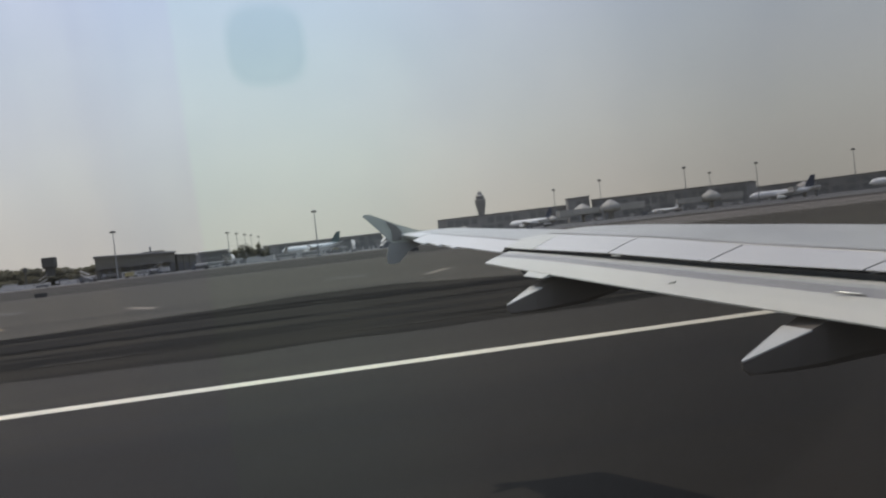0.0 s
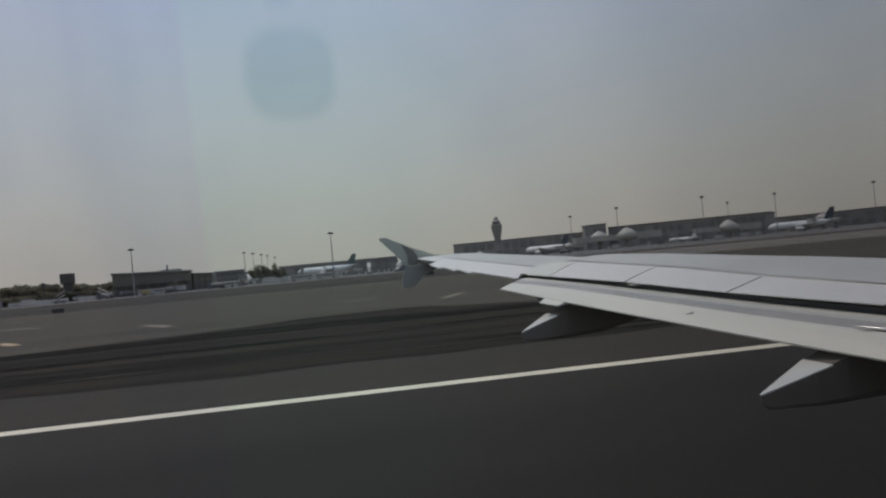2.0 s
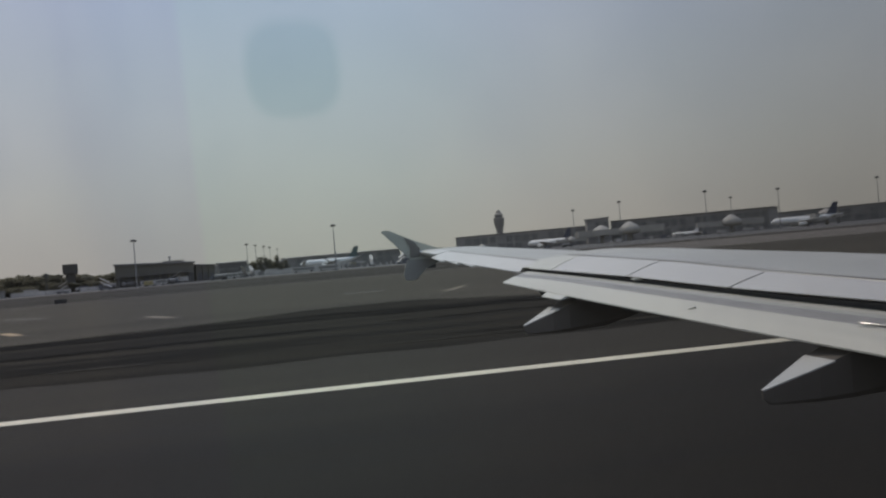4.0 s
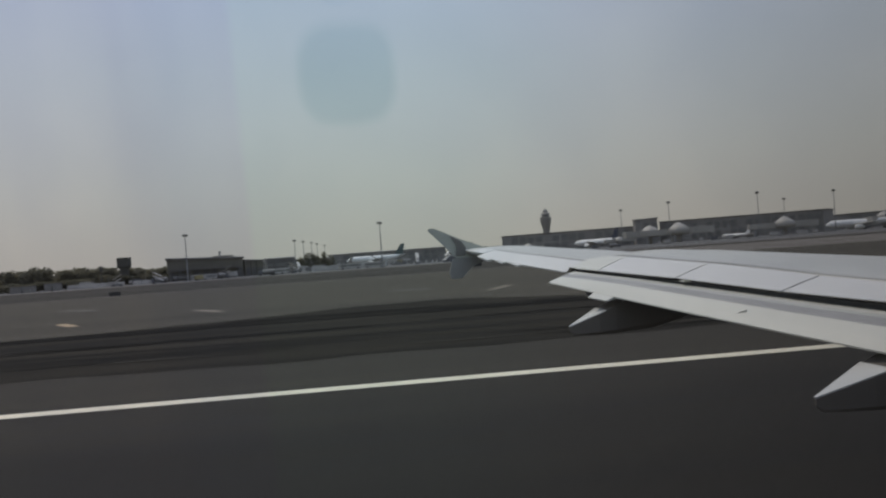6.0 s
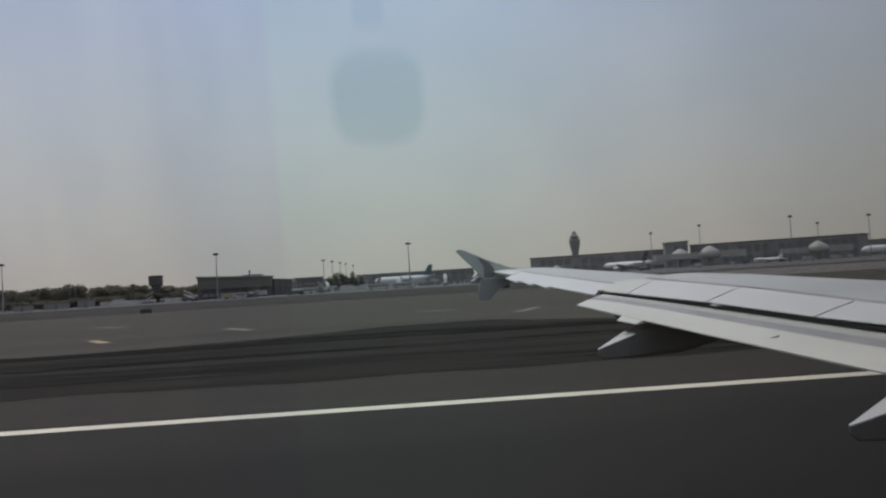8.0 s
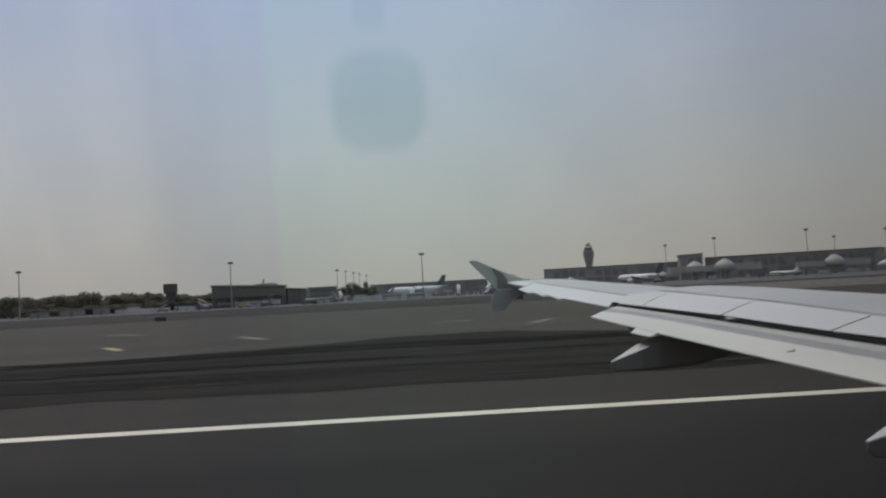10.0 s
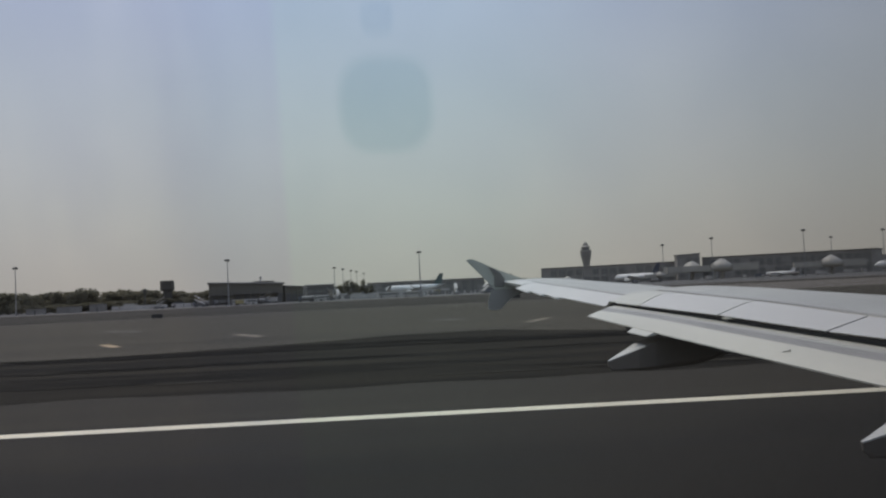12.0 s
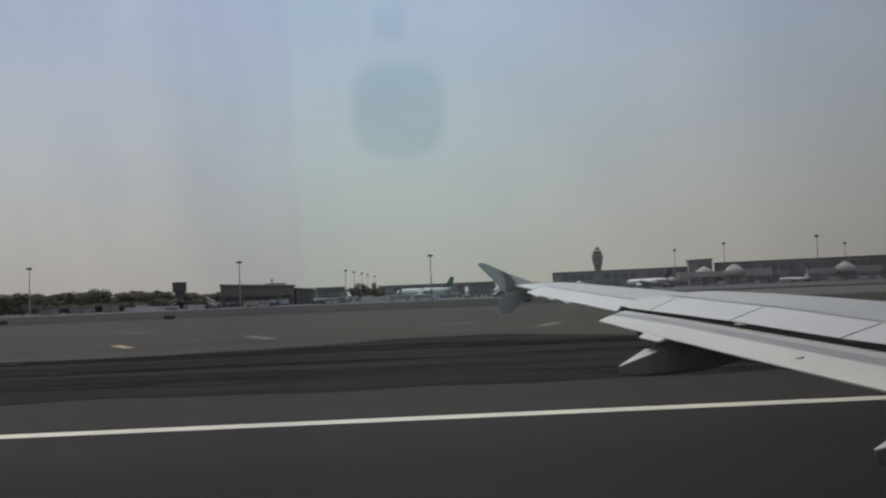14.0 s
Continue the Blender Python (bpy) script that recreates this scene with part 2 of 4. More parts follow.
def loft(rings, closed=True, caps=True, bm=None):
    """A skin through rings of points, all of one count."""
    bm = bm or bmesh.new()
    vs = [[bm.verts.new(p) for p in ring] for ring in rings]
    n = len(vs[0])
    for a, b in zip(vs, vs[1:]):
        for i in range(n if closed else n - 1):
            j = (i + 1) % n
            bm.faces.new((a[i], a[j], b[j], b[i]))
    if caps and closed:
        bm.faces.new(vs[0])
        bm.faces.new(vs[-1])
    return bm


def circle(c, r, n=16, axis="z", squash=1.0):
    out = []
    for i in range(n):
        a = 2 * math.pi * i / n
        u, v = r * math.cos(a), r * math.sin(a) * squash
        out.append(Vector(c) + Vector({"z": (u, v, 0), "x": (0, u, v), "y": (u, 0, v)}[axis]))
    return out


def lathe(profile, n=16, base=(0, 0, 0)):
    """A turned solid from pairs of radius and height."""
    return loft([circle((base[0], base[1], base[2] + z), max(r, 0.001), n) for r, z in profile])


def strip(points, z, height=0.0):
    """A flat slab with the given outline, its top at z."""
    bm = bmesh.new()
    top = [bm.verts.new((x, y, z)) for x, y in points]
    bm.faces.new(top)
    if height:
        low = [bm.verts.new((x, y, z - height)) for x, y in points]
        for i in range(len(points)):
            j = (i + 1) % len(points)
            bm.faces.new((top[i], top[j], low[j], low[i]))
    return bm


def structure(name, bm, material, label, smooth=False):
    return tagged(new(name, mesh_of(bm, name, material, smooth)), label, name.rstrip("_0123456789").replace("_", " "), kind="structure")


# ---- ground ----
def wavy(x0, x1, y, amp, step, seed, wave=60.0):
    """An uneven edge along the runway."""
    n = int((x1 - x0) / step)
    return [(x0 + (x1 - x0) * i / n, y + amp * noise.noise(Vector(((x0 + (x1 - x0) * i / n) / wave, seed, 0)))) for i in range(n + 1)]


structure("ground", strip([(-4500, -4500), (4500, -4500), (4500, 4500), (-4500, 4500)], -0.10), M_GRASS, "dry dark grass and soil stretching to the horizon")
structure("runway", strip([(-1500, -40), (1500, -40), (1500, 29.8), (-1500, 29.8)], 0.0, 0.3), M_RUNWAY, "dark asphalt runway with faint lengthwise streaks")
structure("runway_shoulder", strip([(-1500, 29.8), (1500, 29.8)] + list(reversed(wavy(-1500, 1500, 40.5, 1.2, 10, 3.1))), -0.012, 0.3), M_SHOULDER, "weathered grey asphalt shoulder beside the runway line")
edge_near = wavy(-190, 120, 38.8, 2.2, 1.5, 9.3, 7.0)
edge_far = [(x, max(float(np.interp(x, (-190, -60, -31, -15, 0, 9, 19, 60, 120), (40, 57, 67.5, 72.5, 80, 80.5, 69.5, 52, 40))) + 1.5 * noise.noise(Vector((x / 6, 7.7, 0))), y + 0.6)) for x, y in edge_near]
structure("ground_patch", strip(edge_near + list(reversed(edge_far)), -0.004, 0.2), M_PATCH, "dark freshly laid asphalt patch between runway and taxiway")
structure("taxiway", strip([(-1500, 40)] + [(1500, 40)] + list(reversed(wavy(-1500, 1500, 200, 16, 20, 1.7, 160))), -0.03, 0.3), M_TAXI, "worn grey taxiway pavement beyond the runway shoulder")
structure("apron", strip(wavy(-1500, 1500, 430, 20, 25, 4.2, 200) + [(1500, 1500), (-1500, 1500)], -0.05, 0.2), M_APRON, "pale concrete apron in front of the terminal")
structure("ground_road", strip(wavy(-1500, 1500, 262, 8, 20, 6.4, 220) + list(reversed(wavy(-1500, 1500, 330, 12, 20, 2.4, 180))), -0.06, 0.1), M_SHOULDER, "dusty service road crossing the grass")

structure("taxiway_edge", strip(wavy(-1500, 60, 199, 2.5, 20, 1.7, 160) + list(reversed(wavy(-1500, 60, 203.5, 3.0, 20, 1.7, 160))), -0.02, 0.1), M_SOIL, "pale dusty edge strip along the taxiway")
structure("ground_soil", strip(wavy(70, 1500, 150, 10, 20, 8.1, 150) + list(reversed(wavy(70, 1500, 330, 14, 20, 5.5, 180))), -0.045, 0.1), M_SOIL, "bare pale brown soil between taxiway and apron")
structure("ground_verge", strip(wavy(-1500, 1500, 395, 8, 25, 3.5, 150) + list(reversed(wavy(-1500, 1500, 425, 10, 25, 9.5, 180))), -0.055, 0.1), M_SOIL, "pale dusty verge before the apron")
# markings further along the runway: the exit line behind the aircraft and the shoulder chevrons ahead
M_YELLOW = mat("road_paint_yellow", (0.60, 0.36, 0.07), 0.7, var=0.15, coarse=0.8, fine=8.0, bump=0.1)
curve = [(-360 + 9 * i, 6.0 + 26.0 * (i / 20) ** 1.6) for i in range(21)]
structure("runway_exit_line", strip([(x, y) for x, y in curve] + [(x, y + 0.35) for x, y in reversed(curve)], 0.004, 0.02), M_YELLOW, "yellow painted exit line curving off the runway")
structure("shoulder_line", strip([(220, 36.4), (430, 33.0), (430, 33.25), (220, 36.65)], -0.006, 0.02), M_PAINT_WORN, "thin faded line along the runway shoulder")
for i in range(20):
    x = 150 + 14.3 * i
    y = float(np.interp(x, (150, 300), (66, 29.9)))
    ob = new("shoulder_chevron", mesh_of(strip([(x, y), (x + 0.95, y), (x + 1.15, y + 4.8), (x + 0.2, y + 4.8)], -0.002, 0.02), "shoulder_chevron", M_ORANGE))
    tagged(ob, "orange bar painted across the asphalt shoulder", "road marking", "orange shoulder bars")
line = structure("runway_edge_line", box((-1500, 28.65, -0.02), (1500, 29.53, 0.006)), M_WHITE, "continuous white painted runway edge line")


def streak(x, y, length, wide, z, material, label, seed):
    """A long ragged smear along the runway."""
    n = 28
    up = [(x + length * i / n, y + wide * math.sin(math.pi * i / n) * (0.6 + 0.9 * noise.noise(Vector((i * 0.6, seed, 0))))) for i in range(n + 1)]
    low = [(x + length * i / n, y - wide * math.sin(math.pi * i / n) * (0.5 + 0.9 * noise.noise(Vector((i * 0.6, seed, 5)))) - 0.02) for i in range(n + 1)]
    ob = new("tar_streak", mesh_of(strip(low + list(reversed(up)), z, 0.004), "tar_streak", material))
    return tagged(ob, label, "tar streak", "streaks on the asphalt")


sr = random.Random(11)
for i in range(26):
    streak(sr.uniform(-75, 30), sr.uniform(39.0, 52.0), sr.uniform(10, 34), sr.uniform(0.3, 1.1), 0.002 + 0.0005 * i, M_TAR, "ragged dark tar streak on the shoulder asphalt", i * 1.3)
for i in range(18):
    streak(sr.uniform(-70, 10), sr.uniform(53.0, 71.0), sr.uniform(16, 40), sr.uniform(0.6, 1.8), 0.02 + 0.0005 * i, M_TAR, "ragged dark tar streak on the asphalt patch", 80 + i * 1.3)
for i in range(12):
    streak(sr.uniform(-50, 30), sr.uniform(39.5, 45.0), sr.uniform(4, 13), sr.uniform(0.10, 0.28), 0.032 + 0.0005 * i, M_SHOULDER, "pale dusty smear on the dark asphalt patch", 40 + i * 1.3)


def shoulder_stripe(a, b, wide, material, label):
    """A stripe painted from a to b."""
    d = (Vector(b) - Vector(a)).normalized().orthogonal() * wide / 2
    ob = new("shoulder_stripe", mesh_of(strip([Vector(a) + d, Vector(b) + d, Vector(b) - d, Vector(a) - d], -0.022, 0.02), "shoulder_stripe", material))
    return tagged(ob, label, "road marking", "orange shoulder stripes")


for i in range(6):
    shoulder_stripe((-33.2 - 16 * i, 89.6 - 6 * i), (-29.6 - 16 * i, 83.4 - 6 * i), 1.1, M_ORANGE_WORN, "slanted orange stripe worn on the grey taxiway")
shoulder_stripe((-21.0, 99), (-16.6, 90.4), 1.3, M_ORANGE_FAINT, "slanted stripe of faded orange paint on the taxiway")
shoulder_stripe((13.4, 93.5), (17.2, 102.6), 1.2, M_ORANGE_FAINT, "slanted stripe of faded orange paint on the taxiway")
for i in range(3):
    shoulder_stripe((30 + 16 * i, 104 + 8 * i), (34.5 + 16 * i, 114 + 8 * i), 1.2, M_ORANGE_FAINT, "slanted stripe of faded orange paint on the taxiway")
for a, b in (((-48, 129), (-40, 122)), ((2.0, 112), (7.4, 109.8)), ((40, 140), (48, 138))):
    d = Vector((0.3, 0.8))
    ob = new("pavement_marking", mesh_of(strip([a, b, Vector(b) + d, Vector(a) + d], -0.023, 0.02), "pavement_marking", M_PAINT_WORN))
    tagged(ob, "faded pale dash painted on the taxiway", "road marking", "faded taxiway dashes")

# ---- the aircraft that carries the camera ----
plane = thing("airliner", (0, 0, 0), "light grey airliner wing with flaps lowered, on the runway", "airplane")


def spoiler_te(y):
    return Vector((2.90 + 0.28 * (11.63 - y), y, 3.75 + 0.0604 * (y - 6) + 0.03 * min(1, max(0, (y - 7.7) / 1.6))))


def wing_le(y):
    return 3.35 + 0.52 * (15.3 - y)


def te(y):
    """The wing's fixed trailing edge: spoilers inboard, aileron outboard."""
    if y <= 11.75:
        return spoiler_te(y)
    return Vector((2.825 - 0.335 * (y - 11.85), y, 4.068 + 0.109 * (y - 11.85)))


def rise(y):
    return float(np.interp(y, (0, 5, 6, 7.5, 9, 11.2, 15.4), (0.06, 0.075, 0.095, 0.128, 0.155, 0.172, 0.08)))


UPPER = ((0.0, 0.0), (0.08, 0.42), (0.16, 0.78), (0.3, 0.92), (0.45, 0.98), (0.6, 0.92), (0.75, 0.74), (0.9, 0.38), (0.96, 0.12), (1.0, -0.35))
LOWER = ((0.97, -0.7), (0.88, -1.3), (0.7, -1.8), (0.5, -1.7), (0.3, -1.1), (0.12, -0.5), (0.0, -0.1))


def skin(y, c, k, drop=0.0):
    """A point of the wing at chord fraction c from the trailing edge, k rises above it."""
    t = te(y)
    x = t.x + (wing_le(y) - t.x) * c
    taper = 1.0 if y < 14.6 else max(0.25, 1 - (y - 14.6) * 0.75)
    crown = float(np.interp(y, (9, 11, 13.3, 15.2), (0, 0.026, 0.026, 0))) * math.sin(math.pi * (c - 0.22) / 0.7) if k > 0 and 0.22 < c < 0.92 else 0.0
    return Vector((x, y, t.z + rise(y) * k * (taper if k < 0 else 1) + crown - drop))


SPOIL = 0.54  # depth of a spoiler panel along x


def chord_from(y, metres):
    return metres / (wing_le(y) - te(y).x)


def wing_ring(y, start):
    """Section ring whose trailing part begins at chord fraction start."""
    ks = [p[0] for p in UPPER]
    up = [skin(y, start, float(np.interp(start, ks, [p[1] for p in UPPER])))]
    up += [skin(y, start + (1 - start) * c, float(np.interp(start + (1 - start) * c, ks, [p[1] for p in UPPER]))) for c, _ in UPPER[1:]]
    low = [skin(y, max(start, c), k) for c, k in LOWER]
    return up + low


inner = [-0.4, 2.0, 4.0, 5.0, 6.0, 7.0, 8.0, 9.0, 10.0, 11.0, 11.6]
bm = loft([wing_ring(y, chord_from(y, SPOIL)) for y in inner])
part("wing_box", bm, M_SKIN_DARK, plane, "light grey riveted upper wing skin", smooth=True)
bm = loft([wing_ring(y, chord_from(y, 0.40 if y < 14.9 else 0.2)) for y in (11.6, 12.0, 12.6, 13.2, 13.8, 14.4, 14.9, 15.2, 15.42)])
part("outer_wing_box", bm, M_SKIN_DARK, plane, "light grey outer wing skin", smooth=True)


def panel(y0, y1, c0, c1, lift, thick, n=4, sag=0.0):
    """A thin panel lying on the upper skin between two spans and two chord distances in metres."""
    ks, vs = [p[0] for p in UPPER], [p[1] for p in UPPER]
    rings = []
    for i in range(n + 1):
        top = []
        for j in range(6):
            d = c0 + (c1 - c0) * j / 5
            y = y0 + (y1 - y0) * i / n + 0.26 * d
            c = chord_from(y, d)
            p = skin(y, c, float(np.interp(c, ks, vs)))
            top.append(p + Vector((0, 0, lift)))
        rings.append(top + [p - Vector((0, 0, thick * (0.3 + 0.7 * k / 5))) for k, p in reversed(list(enumerate(top)))])
    return loft(rings)


breaks = [2.4, 4.2, 6.0, 7.70, 9.30, 10.94]
for a, b in zip(breaks, breaks[1:]):
    part("spoiler", panel(a + 0.016, b - 0.016, 0.0, SPOIL - 0.02, 0.004, 0.03), M_SKIN, plane, "pale grey spoiler panel")
part("fixed_panel", panel(10.95, 11.52, 0.0, SPOIL, 0.003, 0.03), M_FLAP, plane, "grey fixed panel outboard of the spoilers")
part("fixed_panel", panel(11.525, 11.79, 0.02, SPOIL, 0.002, 0.03), M_FLAP, plane)
part("aileron", panel(11.80, 14.58, 0.0, 0.385, 0.004, 0.05, n=8), M_SKIN, plane, "pale grey aileron")
part("tip_panel", panel(14.62, 15.37, 0.16, 0.42, 0.004, 0.03), M_SKIN, plane, "pale panel at the wingtip")
part("hinge_seal", panel(2.4, 11.4, SPOIL - 0.018, SPOIL + 0.006, -0.006, 0.02, n=10), M_SEAL_SHADE, plane, "dark seal along the spoiler hinge")
part("skin_joint", panel(2.4, 11.6, SPOIL + 0.04, SPOIL + 0.080, 0.007, 0.012, n=30), M_FLAP_BAND, plane, "darker joint along the upper skin")
part("aileron_seal", panel(11.80, 14.58, 0.372, 0.425, 0.006, 0.02, n=8), M_FENCE_LOW, plane)


# the flap: a cambered slat of metal below and behind the spoilers
def flap_te(y):
    return Vector((2.54 + 0.25 * (11.5 - y), y, 3.94 - 0.0875 * (11.5 - y) - 0.0014 * (11.5 - y) * max(0, y - 5.3)))


def flap_ring(y, up=0.0):
    s, t = spoiler_te(y), flap_te(y)
    gap = 0.045 + 0.0075 * (11.5 - y)
    nose = Vector((s.x + 0.22, y, s.z - gap - 0.02))
    lead = Vector((s.x - 0.02, y, s.z - gap))
    pts = [nose, lead]
    for f in (0.16, 0.30, 0.54, 0.78, 1.0):
        p = lead.lerp(t, f)
        p.z += 0.055 * math.sin(math.pi * f) * (1 - 0.3 * f) * min(1.0, 0.2 + max(0.0, 11.55 - y) * 0.9)
        pts.append(p)
    low = [t - Vector((0, 0, 0.014)), lead.lerp(t, 0.5) - Vector((-0.03, 0, 0.06)), Vector((s.x + 0.2, y, s.z - gap - 0.16))]
    return pts + low


ys = [2.4, 4.0, 5.5, 7.0, 8.5, 10.0, 11.0, 11.55]
bm = loft([flap_ring(y) for y in ys])
for f in bm.faces:
    mid = f.calc_center_median()
    if len(f.verts) == 4:
        s, t = spoiler_te(mid.y), flap_te(mid.y)
        k = (s.x - 0.02 - mid.x) / (s.x - 0.02 - t.x)
        low = s.z - (0.045 + 0.0075 * (11.5 - mid.y)) + (t.z - s.z) * k
        if mid.z > low:
            f.material_index = 1 if 0.32 < k < 0.52 else 2 if 0.18 < k < 0.32 else 0
part("flap", bm, [M_FLAP, M_FLAP_BAND, M_FLAP_MID], plane, "pale grey lowered flap with a darker band")
# the hollow in front of the flap, its shade given as a near-black block
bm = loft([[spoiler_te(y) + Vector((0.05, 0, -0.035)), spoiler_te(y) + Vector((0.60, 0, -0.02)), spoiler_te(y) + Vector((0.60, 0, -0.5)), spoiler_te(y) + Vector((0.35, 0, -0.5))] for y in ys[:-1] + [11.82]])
part("flap_cove", bm, M_SEAL_SHADE, plane, "near-black block giving the shade of the hollow between spoilers and flap")
p = spoiler_te(9.16)
part("hinge_bracket", loft([[p + Vector((a, -0.075, b)) for a, b in ((-0.03, -0.012), (0.06, -0.012), (0.06, -0.034), (-0.03, -0.03))], [p + Vector((a, 0.06, b)) for a, b in ((-0.025, -0.012), (0.06, -0.012), (0.06, -0.03), (-0.025, -0.026))]]), M_FLAP, plane, "pale hinge bracket under a spoiler joint")
# a small lug on the flap and the plate where the outboard fairing meets its edge
p = flap_te(7.70) + Vector((0.137, 0.01, 0.085))
lug = part("flap_lug", lathe([(0.009, 0), (0.010, 0.016), (0.003, 0.024)], 8, p), M_FLAP_MID, plane)
part("lug_tail", loft([[p + Vector((0, w, z)) for w, z in ((-0.008, 0.002), (0.008, 0.002), (0.008, 0.014), (-0.008, 0.014))], [p + Vector((-0.055, 0.05, -0.008)) + Vector((0, w, z)) for w, z in ((-0.003, 0), (0.003, 0), (0.003, 0.008), (-0.003, 0.008))]]), M_FLAP_MID, lug)
bm = loft([[Vector((2.86, 10.343, 3.838)), Vector((2.74, 10.25, 3.777)), Vector((2.74, 10.25, 3.765)), Vector((2.86, 10.343, 3.80))],
           [Vector((2.99, 9.84, 3.793)), Vector((2.862, 9.835, 3.743)), Vector((2.862, 9.835, 3.731)), Vector((2.99, 9.84, 3.75))]])
part("flap_tab", bm, M_FLAP, plane, "pale tab on the flap edge")


def fairing(y, tip, crown, belly, front, half):
    """A flap track fairing: a flat upper face, coloured pale as sunlit, that tapers to a sharp tail, over a deep canoe
    hull coloured dark as shaded.
    """
    hull, cone = [], []
    for f in (0.0, 0.03, 0.10, 0.20, 0.32, 0.45, 0.6, 0.8, 1.0):
        x = tip[0] + (front[0] - tip[0]) * f
        top = np.interp(x, [tip[0], crown[0], crown[0] + 0.4, front[0]], [tip[1], crown[1], crown[1] + 0.16, front[1] + 0.3])
        low = np.interp(x, [tip[0], tip[0] + 0.03, belly[0], (belly[0] + front[0]) / 2, front[0]], [tip[1] - 0.07, tip[1] - 0.125, belly[1], belly[1] + 0.03, front[1]])
        w = np.interp(x, [tip[0], crown[0], front[0]], [0.012, half, half * 0.8])
        hull.append([Vector((x, y + w * a, top + (low - top) * b)) for a, b in ((-1, 0), (-1, 0.45), (-0.98, 0.85), (-0.8, 0.97), (0, 1.0), (0.8, 0.97), (0.98, 0.85), (1, 0.45), (1, 0))])
    for f in (0.0, 0.25, 0.5, 0.75, 1.0):
        x, z = tip[0] + (crown[0] - tip[0]) * f, tip[1] + (crown[1] - tip[1]) * f + 0.004
        w = 0.014 + (half - 0.012) * f
        cone.append([Vector((x, y - w, z)), Vector((x, y + w, z)), Vector((x, y + w, z - 0.012)), Vector((x, y - w, z - 0.012))])
    ob = part("flap_track_fairing", loft(hull), M_FAIR_SHADE, plane, "canoe-shaped fairing under the flap, hull coloured dark for its shade")
    part("tail_cone", loft(cone), M_FAIR, ob, "upper face of the fairing tail, coloured pale as the sunlit side")


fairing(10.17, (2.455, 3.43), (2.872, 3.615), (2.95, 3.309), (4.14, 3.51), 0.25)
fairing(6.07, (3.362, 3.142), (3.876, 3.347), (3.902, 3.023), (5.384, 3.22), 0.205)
# a long shallow lens of polished metal, added and leaned towards the sun for the flap crease's glint
p, up = Vector((4.20, 5.83, 3.610)), Vector((-0.60, -0.32, 0.73))
along = Vector((0.25, -1.0, 0.05))
along = (along - up * along.dot(up)).normalized()
across = up.cross(along)
part("glint_lens", loft([[p + along * 0.15 * k * math.cos(q) + across * 0.004 * k * math.sin(q) + up * h for q in [2 * math.pi * i / 16 for i in range(16)]] for k, h in ((0.9, -0.02), (1.0, 0.0), (0.75, 0.0012), (0.4, 0.0019), (0.02, 0.0021))]), M_CHROME, plane, "added polished metal lens that gives the flap crease its glint", smooth=True)

# wingtip fence: swept blades above and below the tip
def plate(points, y0, y1):
    return loft([[Vector((x, y0, z)) for x, z in points], [Vector((x, y1, z)) for x, z in points]])


upper = [(1.11, 4.93), (1.16, 4.955), (1.255, 4.945), (1.72, 4.72), (2.15, 4.55), (2.75, 4.46), (2.3, 4.36), (1.62, 4.36), (1.445, 4.565)]
lower = [(1.56, 4.357), (2.35, 4.357), (1.92, 4.18), (1.72, 3.98), (1.62, 3.965), (1.50, 3.985), (1.485, 4.11)]
fence = part("wingtip_fence", plate(upper, 15.42, 15.47), M_FENCE, plane, "grey swept wingtip fence with a dark emblem")
# the lower blade's shade is put into a darker grey than the upper one
part("lower_blade", plate(lower, 15.42, 15.47), M_FENCE_LOW, fence, "lower blade, its grey darkened for shade")
part("emblem", plate([(1.53, 4.795), (1.73, 4.685), (1.82, 4.55), (1.80, 4.40), (1.62, 4.40), (1.63, 4.60)], 15.40, 15.418), M_FENCE_DARK, fence, "dark painted emblem")
for y in (13.05, 13.55, 14.05):
    p, q = te(y + 0.42), te(y)
    bm = loft([[p + Vector((0.06, 0, 0.006)), q + Vector((0.06, 0, 0.006)), q + Vector((-0.06, 0, -0.010)), p + Vector((-0.005, 0, 0.0))],
               [p + Vector((0.06, 0, -0.02)), q + Vector((0.06, 0, -0.035)), q + Vector((-0.06, 0, -0.030)), p + Vector((-0.005, 0, -0.012))]])
    part("hinge_fairing", bm, M_SKIN, plane)

# the cabin round the camera: a plain hull with one window
HC, HR = Vector((0, -1.72, 4.0)), 1.98
A0, A1 = 0.0, radians(26.4)
angles = [A0, A1] + [A1 + (2 * math.pi - A1) * i / 60 for i in range(1, 60)]
rings = [[Vector((x, HC.y + HR * math.cos(q), HC.z + HR * math.sin(q))) for q in angles] for x in (-9, -0.5, 0.5, 9)]
bm = bmesh.new()
vs = [[bm.verts.new(p) for p in ring] for ring in rings]
for k in range(3):
    for i in range(len(angles)):
        j = (i + 1) % len(angles)
        if not (k == 1 and i == 0):
            bm.faces.new((vs[k][i], vs[k][j], vs[k + 1][j], vs[k + 1][i]))
bm.faces.new(vs[0])
bm.faces.new(vs[-1])
part("fuselage", bm, M_HULL, plane, "plain white fuselage hull")
PA, PB = Vector((0, HC.y + HR, 4.0)), Vector((0, HC.y + HR * math.cos(A1), HC.z + HR * math.sin(A1)))
UPV = (PB - PA).normalized()
PC = (PA + PB) / 2 + Vector((0.05, 0, 0))
OUTV = Vector((0, UPV.z, -UPV.y))


def window_ring(a, b, depth, power=0.5, n=48):
    out = []
    for i in range(n):
        q = 2 * math.pi * i / n
        u, v = math.cos(q), math.sin(q)
        out.append(PC + Vector((1, 0, 0)) * a * math.copysign(abs(u) ** power, u) + UPV * b * math.copysign(abs(v) ** power, v) + OUTV * depth)
    return out


